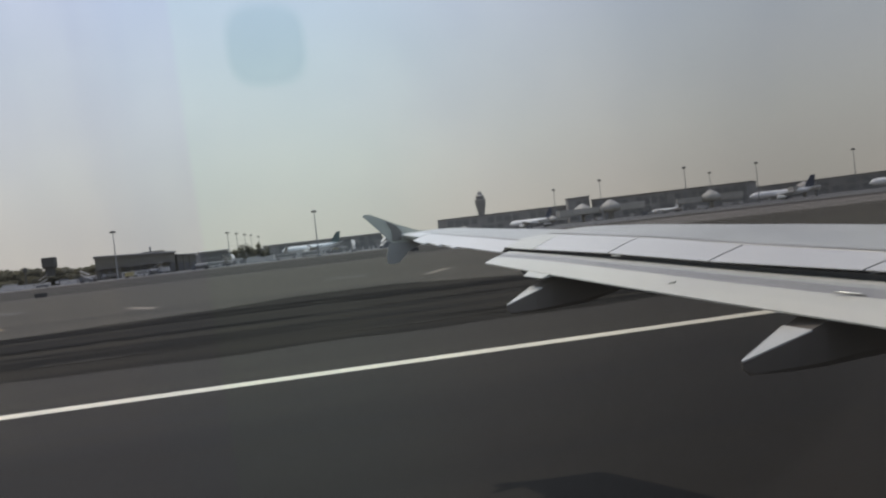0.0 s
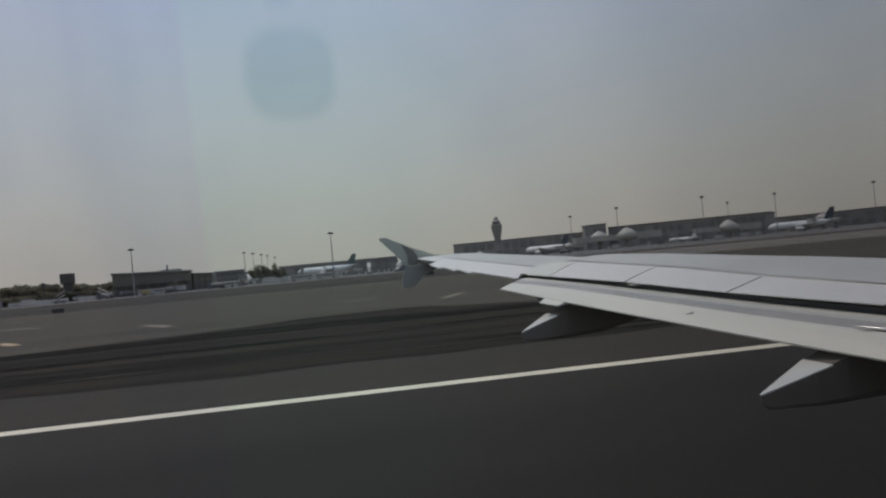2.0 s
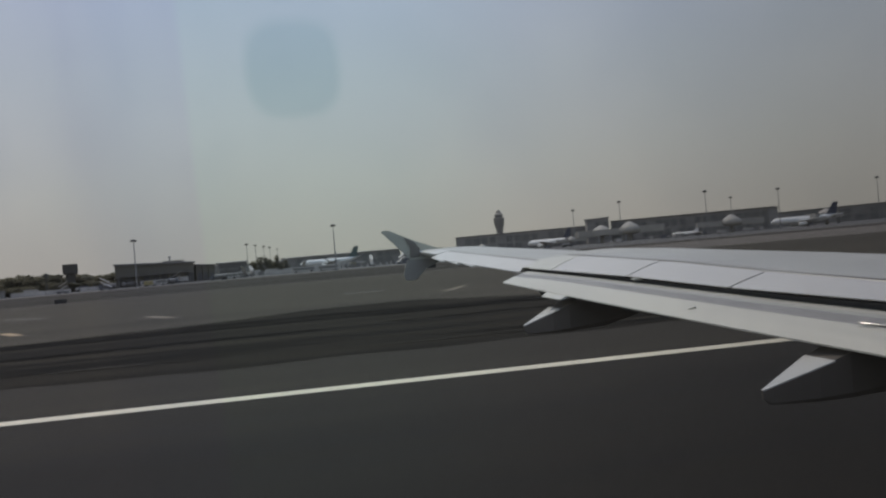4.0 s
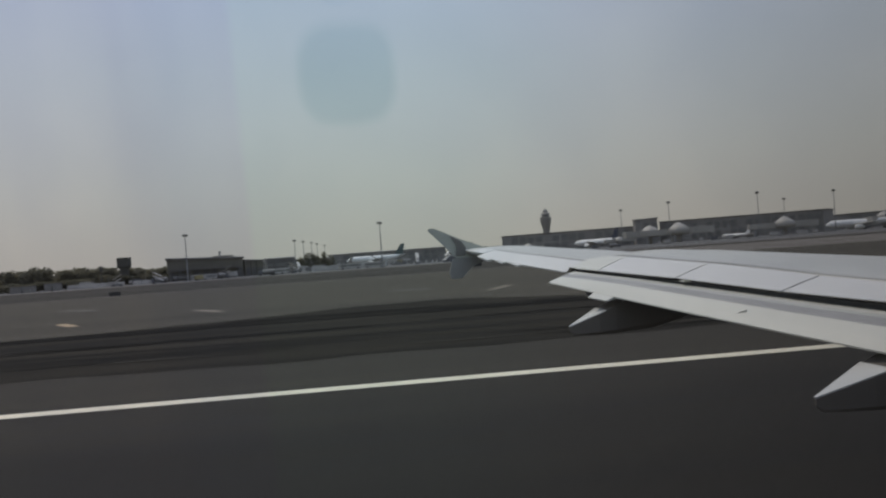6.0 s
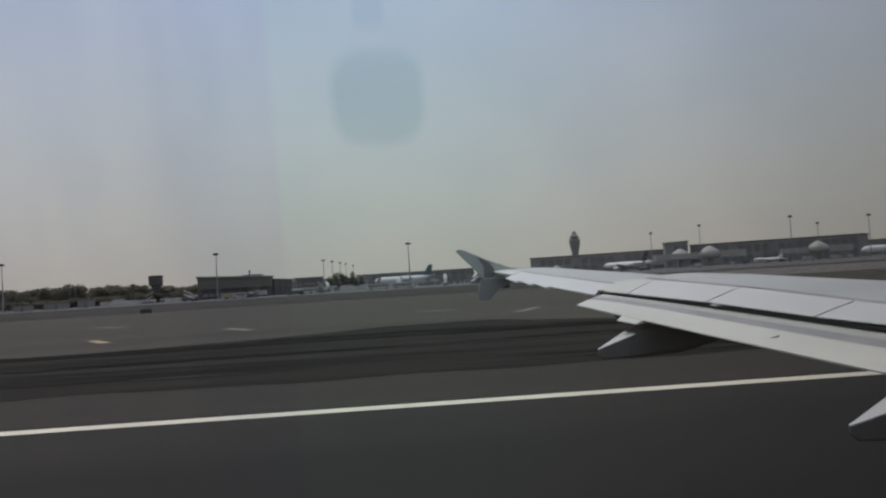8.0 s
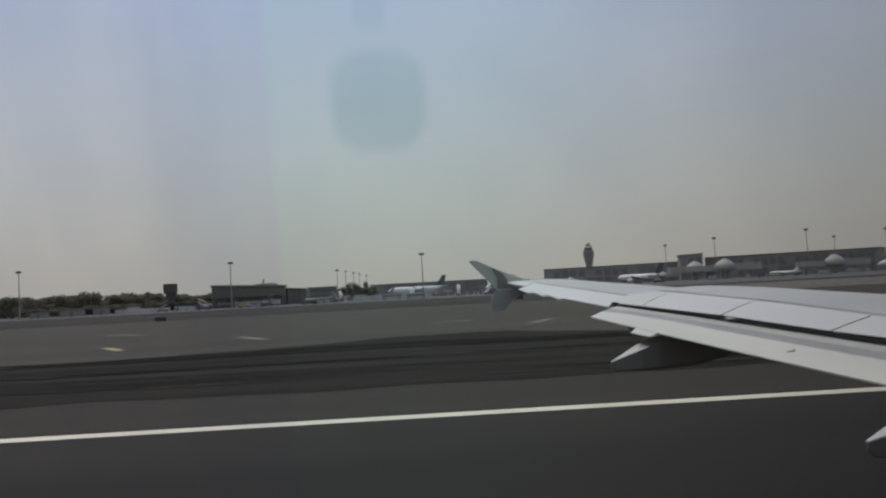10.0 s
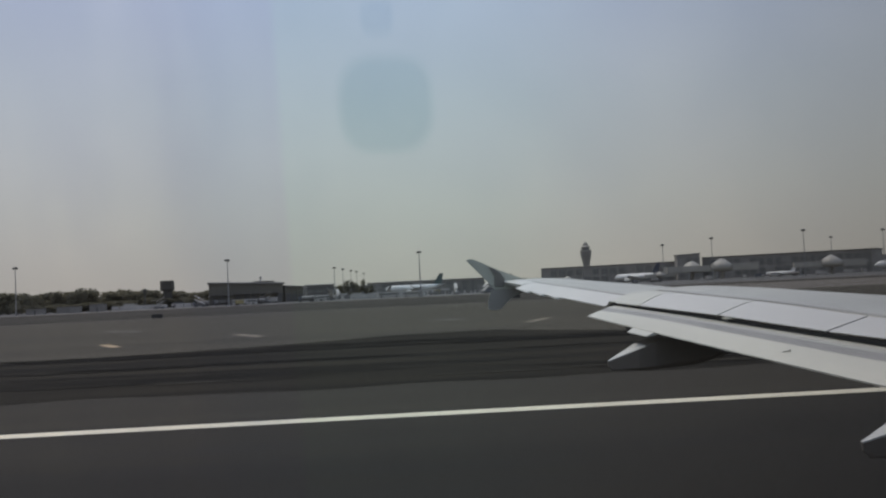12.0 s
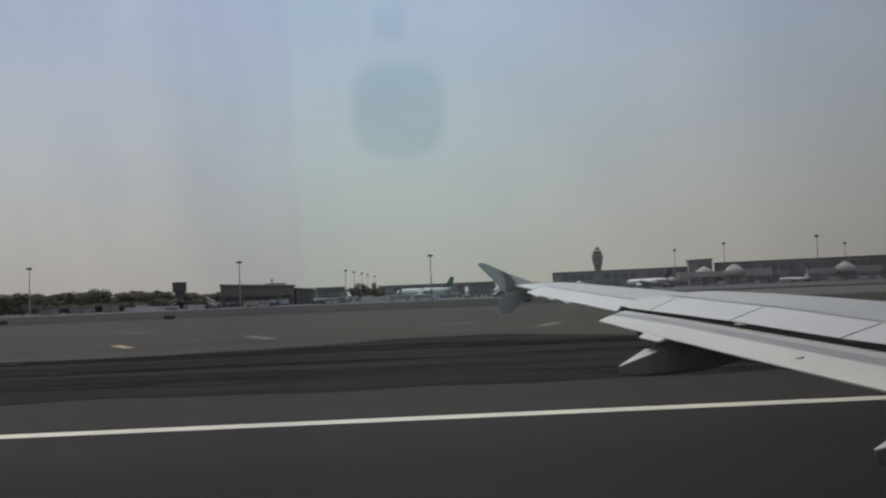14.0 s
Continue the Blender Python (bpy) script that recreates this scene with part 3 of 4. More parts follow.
half = (PB - PA).length / 2
wall = part("cabin_wall", loft([window_ring(0.5, half, 0.0, 0.05), window_ring(0.18, 0.135, 0.0), window_ring(0.185, 0.14, 0.03), window_ring(0.5, half, 0.012, 0.05)], caps=False), M_CABIN, plane, "beige cabin wall round the window")
pane = part("window_pane", loft([window_ring(0.19, 0.145, 0.031), window_ring(0.19, 0.145, 0.036)]), M_HULL, wall, "clear acrylic window pane with shading and a darker spot in its tint")
pane.visible_shadow = False
m = bpy.data.materials.new("window_acrylic")
m.use_nodes = True
n, l = m.node_tree.nodes, m.node_tree.links
n.clear()
o, tr, gl, mx = n.new("ShaderNodeOutputMaterial"), n.new("ShaderNodeBsdfTransparent"), n.new("ShaderNodeBsdfGlossy"), n.new("ShaderNodeMixShader")
mx.inputs[0].default_value = 0.012
gl.inputs["Roughness"].default_value = 0.05
l.new(tr.outputs[0], mx.inputs[1])
l.new(gl.outputs[0], mx.inputs[2])
# fine scratches and dust scatter a little of the daylight
dust, dusty = n.new("ShaderNodeBsdfTranslucent"), n.new("ShaderNodeMixShader")
dust.inputs["Color"].default_value = (0.9, 0.86, 0.78, 1)
dusty.inputs[0].default_value = 0.005
l.new(mx.outputs[0], dusty.inputs[1])
l.new(dust.outputs[0], dusty.inputs[2])
l.new(dusty.outputs[0], o.inputs["Surface"])
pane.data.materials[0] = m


def math_node(op, a, b=None):
    q = n.new("ShaderNodeMath")
    q.operation = op
    for i, v in enumerate((a, b)):
        if isinstance(v, (int, float)):
            q.inputs[i].default_value = v
        elif v is not None:
            l.new(v, q.inputs[i])
    return q.outputs[0]


def fade(v, a, b):
    """1 up to a, falling smoothly to 0 at b."""
    q = n.new("ShaderNodeMapRange")
    q.interpolation_type = "SMOOTHSTEP"
    for k, x in (("From Min", a), ("From Max", b), ("To Min", 1.0), ("To Max", 0.0)):
        q.inputs[k].default_value = x
    l.new(v, q.inputs["Value"])
    return q.outputs[0]


def dark_spot(cx, cz, r, soft):
    """A squarish, softly edged darker spot on the pane."""
    dx, dz = (math_node("POWER", math_node("ABSOLUTE", math_node("DIVIDE", math_node("SUBTRACT", v, c), r)), 3.0) for v, c in ((px, cx), (pz, cz)))
    return fade(math_node("ADD", dx, dz), 1 - soft, 1 + soft)


def tinted(colour, mask, tint):
    q = n.new("ShaderNodeMix")
    q.data_type, q.blend_type = "RGBA", "MULTIPLY"
    q.inputs["B"].default_value = (*tint, 1)
    l.new(mask, q.inputs["Factor"])
    if colour is None:
        q.inputs["A"].default_value = (1, 1, 1, 1)
    else:
        l.new(colour, q.inputs["A"])
    return q.outputs["Result"]


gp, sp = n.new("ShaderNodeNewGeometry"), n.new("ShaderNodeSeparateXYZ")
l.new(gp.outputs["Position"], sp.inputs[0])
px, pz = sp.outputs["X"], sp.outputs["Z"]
film = n.new("ShaderNodeTexNoise")
film.inputs["Scale"].default_value = 45
l.new(gp.outputs["Position"], film.inputs["Vector"])
# shading painted into the pane: its tint darkens the view towards the right
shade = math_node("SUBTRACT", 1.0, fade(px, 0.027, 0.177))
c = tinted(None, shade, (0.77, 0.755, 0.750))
c = tinted(c, dark_spot(0.0266, 4.4925, 0.0096, 0.45), (0.925, 0.955, 0.96))
c = tinted(c, dark_spot(0.0256, 4.5098, 0.0034, 0.6), (0.95, 0.965, 0.98))
# bands that stand for reflections in the pane, coloured into its tint
c = tinted(c, math_node("MULTIPLY", fade(px, 0.0037, 0.0053), math_node("SUBTRACT", 1.0, fade(px, -0.024, -0.005))), (0.960, 0.968, 0.990))
c = tinted(c, fade(px, -0.022, 0.0), (1.0, 0.985, 0.992))
c = tinted(c, math_node("MULTIPLY", math_node("SUBTRACT", 1.0, fade(px, 0.0037, 0.0053)), fade(px, 0.035, 0.085)), (0.97, 1.0, 0.994))
streaks, squash = n.new("ShaderNodeTexNoise"), n.new("ShaderNodeMapping")
squash.inputs["Scale"].default_value = (90, 20, 14)
streaks.inputs["Scale"].default_value, streaks.inputs["Detail"].default_value = 1.0, 3.0
l.new(gp.outputs["Position"], squash.inputs["Vector"])
l.new(squash.outputs["Vector"], streaks.inputs["Vector"])
c = tinted(c, math_node("MULTIPLY", fade(px, -0.016, 0.002), fade(streaks.outputs["Fac"], 0.38, 0.64)), (0.975, 0.978, 0.988))
c = tinted(c, math_node("SUBTRACT", 1.0, fade(film.outputs["Fac"], 0.35, 0.75)), (0.985, 0.985, 0.993))
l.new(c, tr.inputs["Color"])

# landing gear that the aircraft rests on
def gear(x, y, top, r):
    leg = part("landing_gear", loft([circle((x, y, r), 0.11, 12), circle((x, y, top), 0.14, 12)]), M_STEEL, plane)
    for s in (-1, 1):
        cy = y + s * 0.42
        part("wheel", loft([circle((x, cy - 0.17, r), r * 0.8, 24, "y"), circle((x, cy - 0.14, r), r, 24, "y"), circle((x, cy + 0.14, r), r, 24, "y"), circle((x, cy + 0.17, r), r * 0.8, 24, "y")]), M_TYRE, leg)


gear(5.2, 2.0, 3.6, 0.58)
gear(5.2, -5.4, 3.6, 0.58)
gear(-6.5, -1.72, 2.3, 0.45)


# ---- the airport ----
def spot(az, depth):
    """Place on the ground at a bearing from the runway's normal and a depth across it."""
    return (depth * math.tan(radians(az)), depth)


def height(az, el, depth):
    return 4.45 + depth / math.cos(radians(az)) * math.tan(radians(el))


def floodlight_mast(x, y, h, heads=8):
    mast = thing("floodlight_mast", (x, y, -0.05), "tall slim steel floodlight mast on the apron", "light mast", "apron floodlight masts")
    part("pole", lathe([(0.40, 0), (0.38, 0.5), (0.16, h - 0.6)], 10), M_STEEL, mast)
    part("head_frame", lathe([(0.4, h - 0.9), (0.9, h - 0.7), (0.9, h - 0.2), (0.3, h)], 12), M_LAMP, mast)
    for k in range(heads):
        a = 2 * math.pi * k / heads
        part("lamp", add_box(bmesh.new(), (1.1 * math.cos(a) - 0.3, 1.1 * math.sin(a) - 0.3, h - 1.1), (1.1 * math.cos(a) + 0.3, 1.1 * math.sin(a) + 0.3, h - 0.4), 0.06), M_LAMP, mast)
    return mast


first = floodlight_mast(*spot(-12.42, 400), 23)
for az, depth, el in ((-25.3, 420, 2.5), (0.72, 400, 2.6), (-5.23, 600, 1.74), (-4.65, 660, 1.62), (-4.1, 730, 1.5), (-3.7, 800, 1.4), (-3.2, 870, 1.25),
                      (17.47, 620, 2.19), (20.64, 560, 2.48), (26.28, 520, 2.63), (27.86, 640, 2.06), (30.78, 560, 2.33), (36.5, 540, 2.4), (39.5, 560, 2.3), (-30.5, 470, 1.9)):
    m4 = copy_thing(first, pose(*spot(az, depth), -0.05))
    m4.scale = (1, 1, (height(az, el, depth) + 0.05) / 23)

# control tower
x, y = spot(12.33, 985)
ct = thing("control_tower", (x, y, -0.05), "grey concrete control tower with a flared cab", "control tower")
H = height(12.33, 2.74, 985)
k = H / 51
part("shaft", lathe([(6.4, 0), (4.6, 6 * k), (4.0, 14 * k), (3.9, 20 * k), (4.5, 25 * k), (5.8, 30.5 * k), (6.6, 34.5 * k), (6.7, 38 * k)], 12), M_TOWER, ct)
part("gallery", lathe([(6.9, 38 * k), (7.1, 38.6 * k), (7.1, 39.6 * k), (5.4, 39.8 * k)], 12), M_WALL_PALE, ct)
part("cab_glass", lathe([(4.6, 39.8 * k), (5.3, 42.6 * k)], 12), M_GLASS, ct, "dark sloping cab windows")
part("cab_roof", lathe([(5.6, 42.6 * k), (5.6, 43.6 * k), (3.9, 44.6 * k), (2.8, 45.2 * k)], 12), M_WALL_PALE, ct)
part("radome", lathe([(2.8, 45.2 * k), (3.3, 46.4 * k), (2.8, 47.8 * k), (1.4, 48.9 * k), (0.1, 49.3 * k)], 12), M_WALL_PALE, ct)
part("antenna", lathe([(0.25, 48.5 * k), (0.15, 51 * k)], 6), M_STEEL, ct)


def block(name, az0, az1, d0, d1, el0, el1, wide, wall_m, roof_m, label, category, bays=0, glass=None, overhang=1.0, rows=((0.08, 0.40), (0.50, 0.82))):
    """A long building between two bearings: walls, an overhanging roof and bays of windows between piers."""
    (xa, ya), (xb, yb) = spot(az0, d0), spot(az1, d1)
    ha, hb = height(az0, el0, d0), height(az1, el1, d1)
    ln = math.hypot(xb - xa, yb - ya)
    turn = math.degrees(math.atan2(yb - ya, xb - xa))
    ob = thing(name, (xa, ya, -0.05), label, category, turn=turn)
    body = loft([[Vector((0, 0, 0)), Vector((0, wide, 0)), Vector((0, wide, ha - 1.0)), Vector((0, 0, ha - 1.0))], [Vector((ln, 0, 0)), Vector((ln, wide, 0)), Vector((ln, wide, hb - 1.0)), Vector((ln, 0, hb - 1.0))]])
    part("wall", body, wall_m, ob)
    o = overhang
    roof = loft([[Vector((-o, -o, ha - 1)), Vector((-o, wide + o, ha - 1)), Vector((-o, wide + o, ha - 0.2)), Vector((-o, wide / 2, ha + 0.3)), Vector((-o, -o, ha - 0.2))],
                 [Vector((ln + o, -o, hb - 1)), Vector((ln + o, wide + o, hb - 1)), Vector((ln + o, wide + o, hb - 0.2)), Vector((ln + o, wide / 2, hb + 0.3)), Vector((ln + o, -o, hb - 0.2))]])
    part("roof", roof, roof_m, ob)
    if bays:
        w = ln / bays
        for i in range(bays):
            h = ha + (hb - ha) * (i + 0.5) / bays
            for lo, hi in rows:
                if (i * 7 + int(lo * 50)) % 5 == 0:
                    continue
                part("window", box((w * i + w * 0.12, -0.16, h * lo), (w * i + w * 0.88, 0.05, h * hi)), glass or M_GLASS, ob)
            part("pier", box((w * i - 0.35, -0.5, 0), (w * i + 0.35, 0.05, h - 1.2)), wall_m, ob)
    return ob


block("terminal_building", 9.23, 18.6, 900, 830, 0.97, 1.00, 40, M_WALL, M_ROOF, "long low grey terminal pier below the control tower", "terminal", 16)
block("terminal_building", 18.39, 19.84, 800, 795, 1.43, 1.47, 30, M_WALL, M_WALL, "small boxy grey terminal block with a flat roof", "terminal", 3)
block("terminal_building", 20.0, 30.12, 820, 720, 1.17, 1.16, 50, M_WALL, M_ROOF, "long dark glazed terminal hall with a sloping roof", "terminal", 20)
block("terminal_building", 30.6, 46.0, 900, 760, 0.72, 0.82, 40, M_WALL, M_ROOF, "distant dark terminal wing", "terminal", 18)
# M_LAMP bays: shade of the recess under the fascia, given as dark panels
hangar = block("hangar", -13.66, -8.78, 480, 490, 1.07, 0.86, 30, M_ROOF_OLIVE, M_CRATE, "olive grey flat-roofed hangar behind the apron", "hangar", 9, M_LAMP, rows=((0.02, 0.46),))
part("roof_house", box((26, 12, 11.4), (38, 22, 13.3), 0.1), M_ROOF_OLIVE, hangar, "low olive roof house")
part("roof_vent", lathe([(0.5, 12.8), (0.5, 15.0), (0.8, 15.2), (0.8, 15.8), (0.1, 16.2)], 8, (30, 12, 0)), M_STEEL, hangar)
part("awning", box((0.5, -4.0, 5.9), (40.5, 0.0, 6.2)), M_ROOF, hangar, "dark awning above the hangar doors")
for k in range(8):
    part("awning_post", box((1.0 + 5.5 * k, -3.9, 0), (1.35 + 5.5 * k, -3.55, 5.9)), M_CRATE, hangar)
block("hangar_annex", -8.64, -7.45, 492, 500, 0.66, 0.56, 18, M_ROOF_OLIVE, M_ROOF, "lower olive annex built onto the hangar", "annex", 3, M_LAMP, rows=((0.04, 0.5),))
block("canopy_shed", -7.13, -5.32, 640, 645, 0.60, 0.60, 14, M_ROOF, M_WALL_PALE, "low shed with a thin pale roof", "shed", 10, M_WALL, rows=((0.10, 0.30), (0.42, 0.60)))
block("hangar", -2.6, 5.2, 760, 780, 0.55, 0.55, 40, M_WALL, M_WALL_PALE, "long pale-roofed cargo shed behind the apron", "shed", 14)
block("hangar", -7.9, -2.9, 700, 720, 0.42, 0.38, 25, M_WALL, M_ROOF, "low dark shed at the apron edge", "shed", 8)
block("hangar", -34.0, -16.8, 640, 600, 0.32, 0.42, 25, M_WALL, M_ROOF, "low dark airport shed behind the trees", "shed", 16)

# old water tower beside the hangar
x, y = spot(-16.33, 500)
wt = thing("water_tower", (x, y, -0.05), "squat dark water tower with a square head", "water tower")
hw = height(-16.33, 1.27, 500)
part("stem", lathe([(2.8, 0), (2.7, hw * 0.5), (2.8, hw * 0.62)], 8), M_TANK, wt)
part("tank", loft([[Vector((sx * r, sy * r, z)) for sx, sy in ((-1, -1), (1, -1), (1, 1), (-1, 1))] for r, z in ((2.7, hw * 0.62), (3.3, hw * 0.68), (3.3, hw), (3.0, hw + 0.2))]), M_TANK, wt)


def parked_airliner(x, y, turn, length, tail, label):
    """A parked jet: tube with tapered ends, fin, tailplane, wings, engines."""
    ob = thing("parked_airliner", (x, y, -0.05), label, "airplane", "parked airliners", turn=turn)
    r, z = length * 0.055, length * 0.105
    prof = ((0.0, 0.05, -0.25), (0.02, 0.45, -0.15), (0.07, 0.85, 0), (0.14, 1, 0), (0.68, 1, 0), (0.85, 0.65, 0.3), (0.96, 0.25, 0.65), (1.0, 0.08, 0.75))
    part("fuselage", loft([circle((length * f, 0, z + r * dz), r * k, 14, "x") for f, k, dz in prof]), M_JET, ob, smooth=True)
    part("tail_fin", plate([(length * 0.82, z + r), (length * 0.93, z + r * 4.1), (length * 1.0, z + r * 4.1), (length * 0.96, z + r * 0.8)], -0.25, 0.25), tail, ob, "dark painted tail fin")
    for s in (-1, 1):
        part("wing", loft([[Vector((length * 0.36, s * r * 0.8, z - r * 0.5)), Vector((length * 0.56, s * r * 0.8, z - r * 0.5)), Vector((length * 0.56, s * r * 0.8, z - r * 0.2)), Vector((length * 0.36, s * r * 0.8, z - r * 0.2))],
                           [Vector((length * 0.60, s * length * 0.46, z + r * 0.3)), Vector((length * 0.65, s * length * 0.46, z + r * 0.3)), Vector((length * 0.65, s * length * 0.46, z + r * 0.4)), Vector((length * 0.60, s * length * 0.46, z + r * 0.4))]]), M_JET, ob)
        part("tailplane", loft([[Vector((length * 0.88, s * r * 0.3, z + r * 0.6)), Vector((length * 0.97, s * r * 0.3, z + r * 0.6)), Vector((length * 0.97, s * r * 0.3, z + r * 0.75)), Vector((length * 0.88, s * r * 0.3, z + r * 0.75))],
                                [Vector((length * 0.96, s * length * 0.17, z + r * 0.8)), Vector((length * 1.0, s * length * 0.17, z + r * 0.8)), Vector((length * 1.0, s * length * 0.17, z + r * 0.9)), Vector((length * 0.96, s * length * 0.17, z + r * 0.9))]]), M_JET, ob)
        part("engine", loft([circle((length * f, s * length * 0.17, z - r * 1.1), r * k, 12, "x") for f, k in ((0.35, 0.5), (0.36, 0.56), (0.44, 0.55), (0.48, 0.35))]), M_FAIR, ob, smooth=True)
        part("main_wheel", loft([circle((length * 0.5, s * r * 1.4 + d, 0.6), 0.6, 12, "y") for d in (-0.4, 0.4)]), M_TYRE, ob)
        part("gear_leg", lathe([(0.2, 0.5), (0.2, z)], 8, (length * 0.5, s * r * 1.4, 0)), M_STEEL, ob)
    part("nose_gear", lathe([(0.25, 0), (0.2, z - r)], 8, (length * 0.12, 0, 0)), M_STEEL, ob)
    return ob


WHITE_JET = "white parked airliner with a dark tail fin"
for az, depth, turn, length, tail in ((14.2, 845, -50, 55, M_LIVERY), (-1.75, 640, 3, 46, M_GREEN), (30.2, 640, -12, 56, M_LIVERY), (23.9, 680, -50, 26, M_JET), (37.2, 640, -20, 60, M_LIVERY)):
    parked_airliner(*spot(az, depth), turn, length, tail, "white parked airliner with a green tail fin" if tail is M_GREEN else WHITE_JET)


def jet_bridge(x, y, s, turn):
    ob = thing("jet_bridge", (x, y, -0.05), "pale domed jet bridge rotunda before the terminal", "jet bridge", "jet bridges", turn=turn)
    part("rotunda", lathe([(4.0 * s, 4 * s), (5.6 * s, 4.8 * s), (5.8 * s, 7.0 * s), (3.9 * s, 8.6 * s), (1.8 * s, 10.0 * s), (0.1, 10.7 * s)], 16), M_DOME, ob, smooth=True)
    part("column", lathe([(1.2 * s, 0), (1.2 * s, 4.2 * s)], 10), M_WALL_PALE, ob)
    part("tunnel", box((3.5 * s, -1.6 * s, 4.4 * s), (20 * s, 1.6 * s, 7.4 * s), 0.2), M_DOME, ob)
    part("tunnel", box((-18 * s, -1.9 * s, 4.2 * s), (-3.5 * s, 1.9 * s, 7.8 * s), 0.2), M_DOME, ob)
    part("leg", box((16 * s, -1.2 * s, 0), (17 * s, 1.2 * s, 4.5 * s)), M_STEEL, ob)
    return ob


for az, depth, s, turn in ((19.3, 720, 1.6, 20), (21.2, 690, 1.65, 160), (27.8, 640, 1.45, 170), (17.2, 800, 0.9, 10), (33.5, 640, 1.3, 30), (11.0, 860, 0.9, 15)):
    jet_bridge(*spot(az, depth), s, turn)


def service_truck(x, y, turn, l, h, material, label):
    ob = thing("service_truck", (x, y, -0.05), label, "truck", "apron vehicles", turn=turn)
    part("cargo_box", box((-l / 2, -1.2, 0.7), (l / 2 - 1.9, 1.2, h), 0.08), material, ob)
    cab = part("cab", box((l / 2 - 1.8, -1.15, 0.6), (l / 2, 1.15, 2.4), 0.15), M_VAN, ob)
    part("windscreen", box((l / 2 - 0.1, -1.0, 1.4), (l / 2 + 0.02, 1.0, 2.1)), M_GLASS, cab)
    for wx in (-l / 2 + 1.0, l / 2 - 1.0):
        for wy in (-1.05, 1.05):
            part("wheel", loft([circle((wx, wy + d, 0.48), 0.48, 12, "y") for d in (-0.14, 0.14)]), M_TYRE, ob)
    return ob


rng = random.Random(5)
kinds = [service_truck(*spot(-18.6, 470), 4, 8, 3.4, M_VAN, "white boxy service truck on the apron"),
         service_truck(*spot(-3.6, 520), 176, 7, 3.0, M_VAN_BLUE, "blue-grey service truck on the apron"),
         service_truck(*spot(-11.6, 440), 30, 6, 2.8, M_VAN_YELLOW, "yellow apron service truck")]
for i in range(34):
    az = rng.uniform(-24, 9)
    copy_thing(kinds[rng.choice((0, 0, 1, 1, 2))], pose(*spot(az, rng.uniform(470, 640)), -0.05, 0, 0, rng.choice((0, 180)) + rng.uniform(-25, 25)))
for az in (15.6, 20.4, 23.5, 24.4, 27.2, 28.8, 32.6):
    copy_thing(kinds[rng.choice((0, 0, 1))], pose(*spot(az, rng.uniform(600, 680)), -0.05, 0, 0, rng.uniform(-40, 40)))


def passenger_stairs(x, y, turn):
    ob = thing("passenger_stairs", (x, y, -0.05), "mobile passenger stairs parked on the apron", "stairs truck", "mobile stairs", turn=turn)
    part("chassis", box((-3, -1.1, 0.4), (3, 1.1, 1.1), 0.06), M_VAN_BLUE, ob)
    part("stair_flight", loft([[Vector((-2.6, b, 1.1)), Vector((2.6, b, 3.9)), Vector((2.6, b, 4.3)), Vector((-2.9, b, 1.5))] for b in (-0.8, 0.8)]), M_VAN, ob)
    part("canopy", loft([[Vector((-2.0, b, 3.6)), Vector((2.9, b, 6.2)), Vector((2.9, b, 6.35)), Vector((-2.0, b, 3.75))] for b in (-0.9, 0.9)]), M_VAN, ob)
    for q in (-2, 2):
        for wy in (-1.0, 1.0):
            part("wheel", loft([circle((q, wy + d, 0.45), 0.45, 10, "y") for d in (-0.12, 0.12)]), M_TYRE, ob)
    return ob


def apron_bus(x, y, turn):
    ob = thing("apron_bus", (x, y, -0.05), "long apron bus with dark windows", "bus", "apron buses", turn=turn)
    part("body", box((-6.5, -1.4, 0.4), (6.5, 1.4, 3.0), 0.15), M_BOUND, ob)
    for b in (-1.42, 1.42):
        part("window_band", box((-6.0, b - 0.03, 1.4), (6.0, b + 0.03, 2.5)), M_GLASS, ob)
    for q in (-4.4, 4.4):
        for wy in (-1.3, 1.3):
            part("wheel", loft([circle((q, wy + d, 0.5), 0.5, 10, "y") for d in (-0.12, 0.12)]), M_TYRE, ob)
    return ob


def fuel_tanker(x, y, turn):
    ob = thing("fuel_tanker", (x, y, -0.05), "dark fuel tanker truck on the apron", "tanker", "fuel tankers", turn=turn)
    part("tank", loft([circle((q, 0, 2.0), 1.15 * k, 12, "x") for q, k in ((-4.5, 0.6), (-4.2, 1), (2.0, 1), (2.3, 0.6))]), M_CONTAINER, ob)
    part("cab", box((2.6, -1.2, 0.6), (4.6, 1.2, 2.8), 0.12), M_VAN_BLUE, ob)
    part("chassis", box((-4.6, -1.0, 0.5), (4.4, 1.0, 0.9)), M_LAMP, ob)
    for q in (-3.6, -2.4, 3.6):
        for wy in (-1.0, 1.0):
            part("wheel", loft([circle((q, wy + d, 0.5), 0.5, 10, "y") for d in (-0.14, 0.14)]), M_TYRE, ob)
    return ob


gse = [passenger_stairs(*spot(-14.3, 447), 175), apron_bus(*spot(-6.0, 470), 5), fuel_tanker(*spot(-14.2, 455), 170)]
for i in range(32):
    az = rng.uniform(-22, 9) if i % 3 else rng.uniform(-13, -1)
    copy_thing(rng.choice(gse), pose(*spot(az, rng.uniform(440, 560)), -0.05, 0, 0, rng.uniform(0, 360)))
for az in (13.2, 16.9, 22.6, 25.8, 29.6):
    copy_thing(rng.choice(gse), pose(*spot(az, rng.uniform(600, 680)), -0.05, 0, 0, rng.uniform(0, 360)))


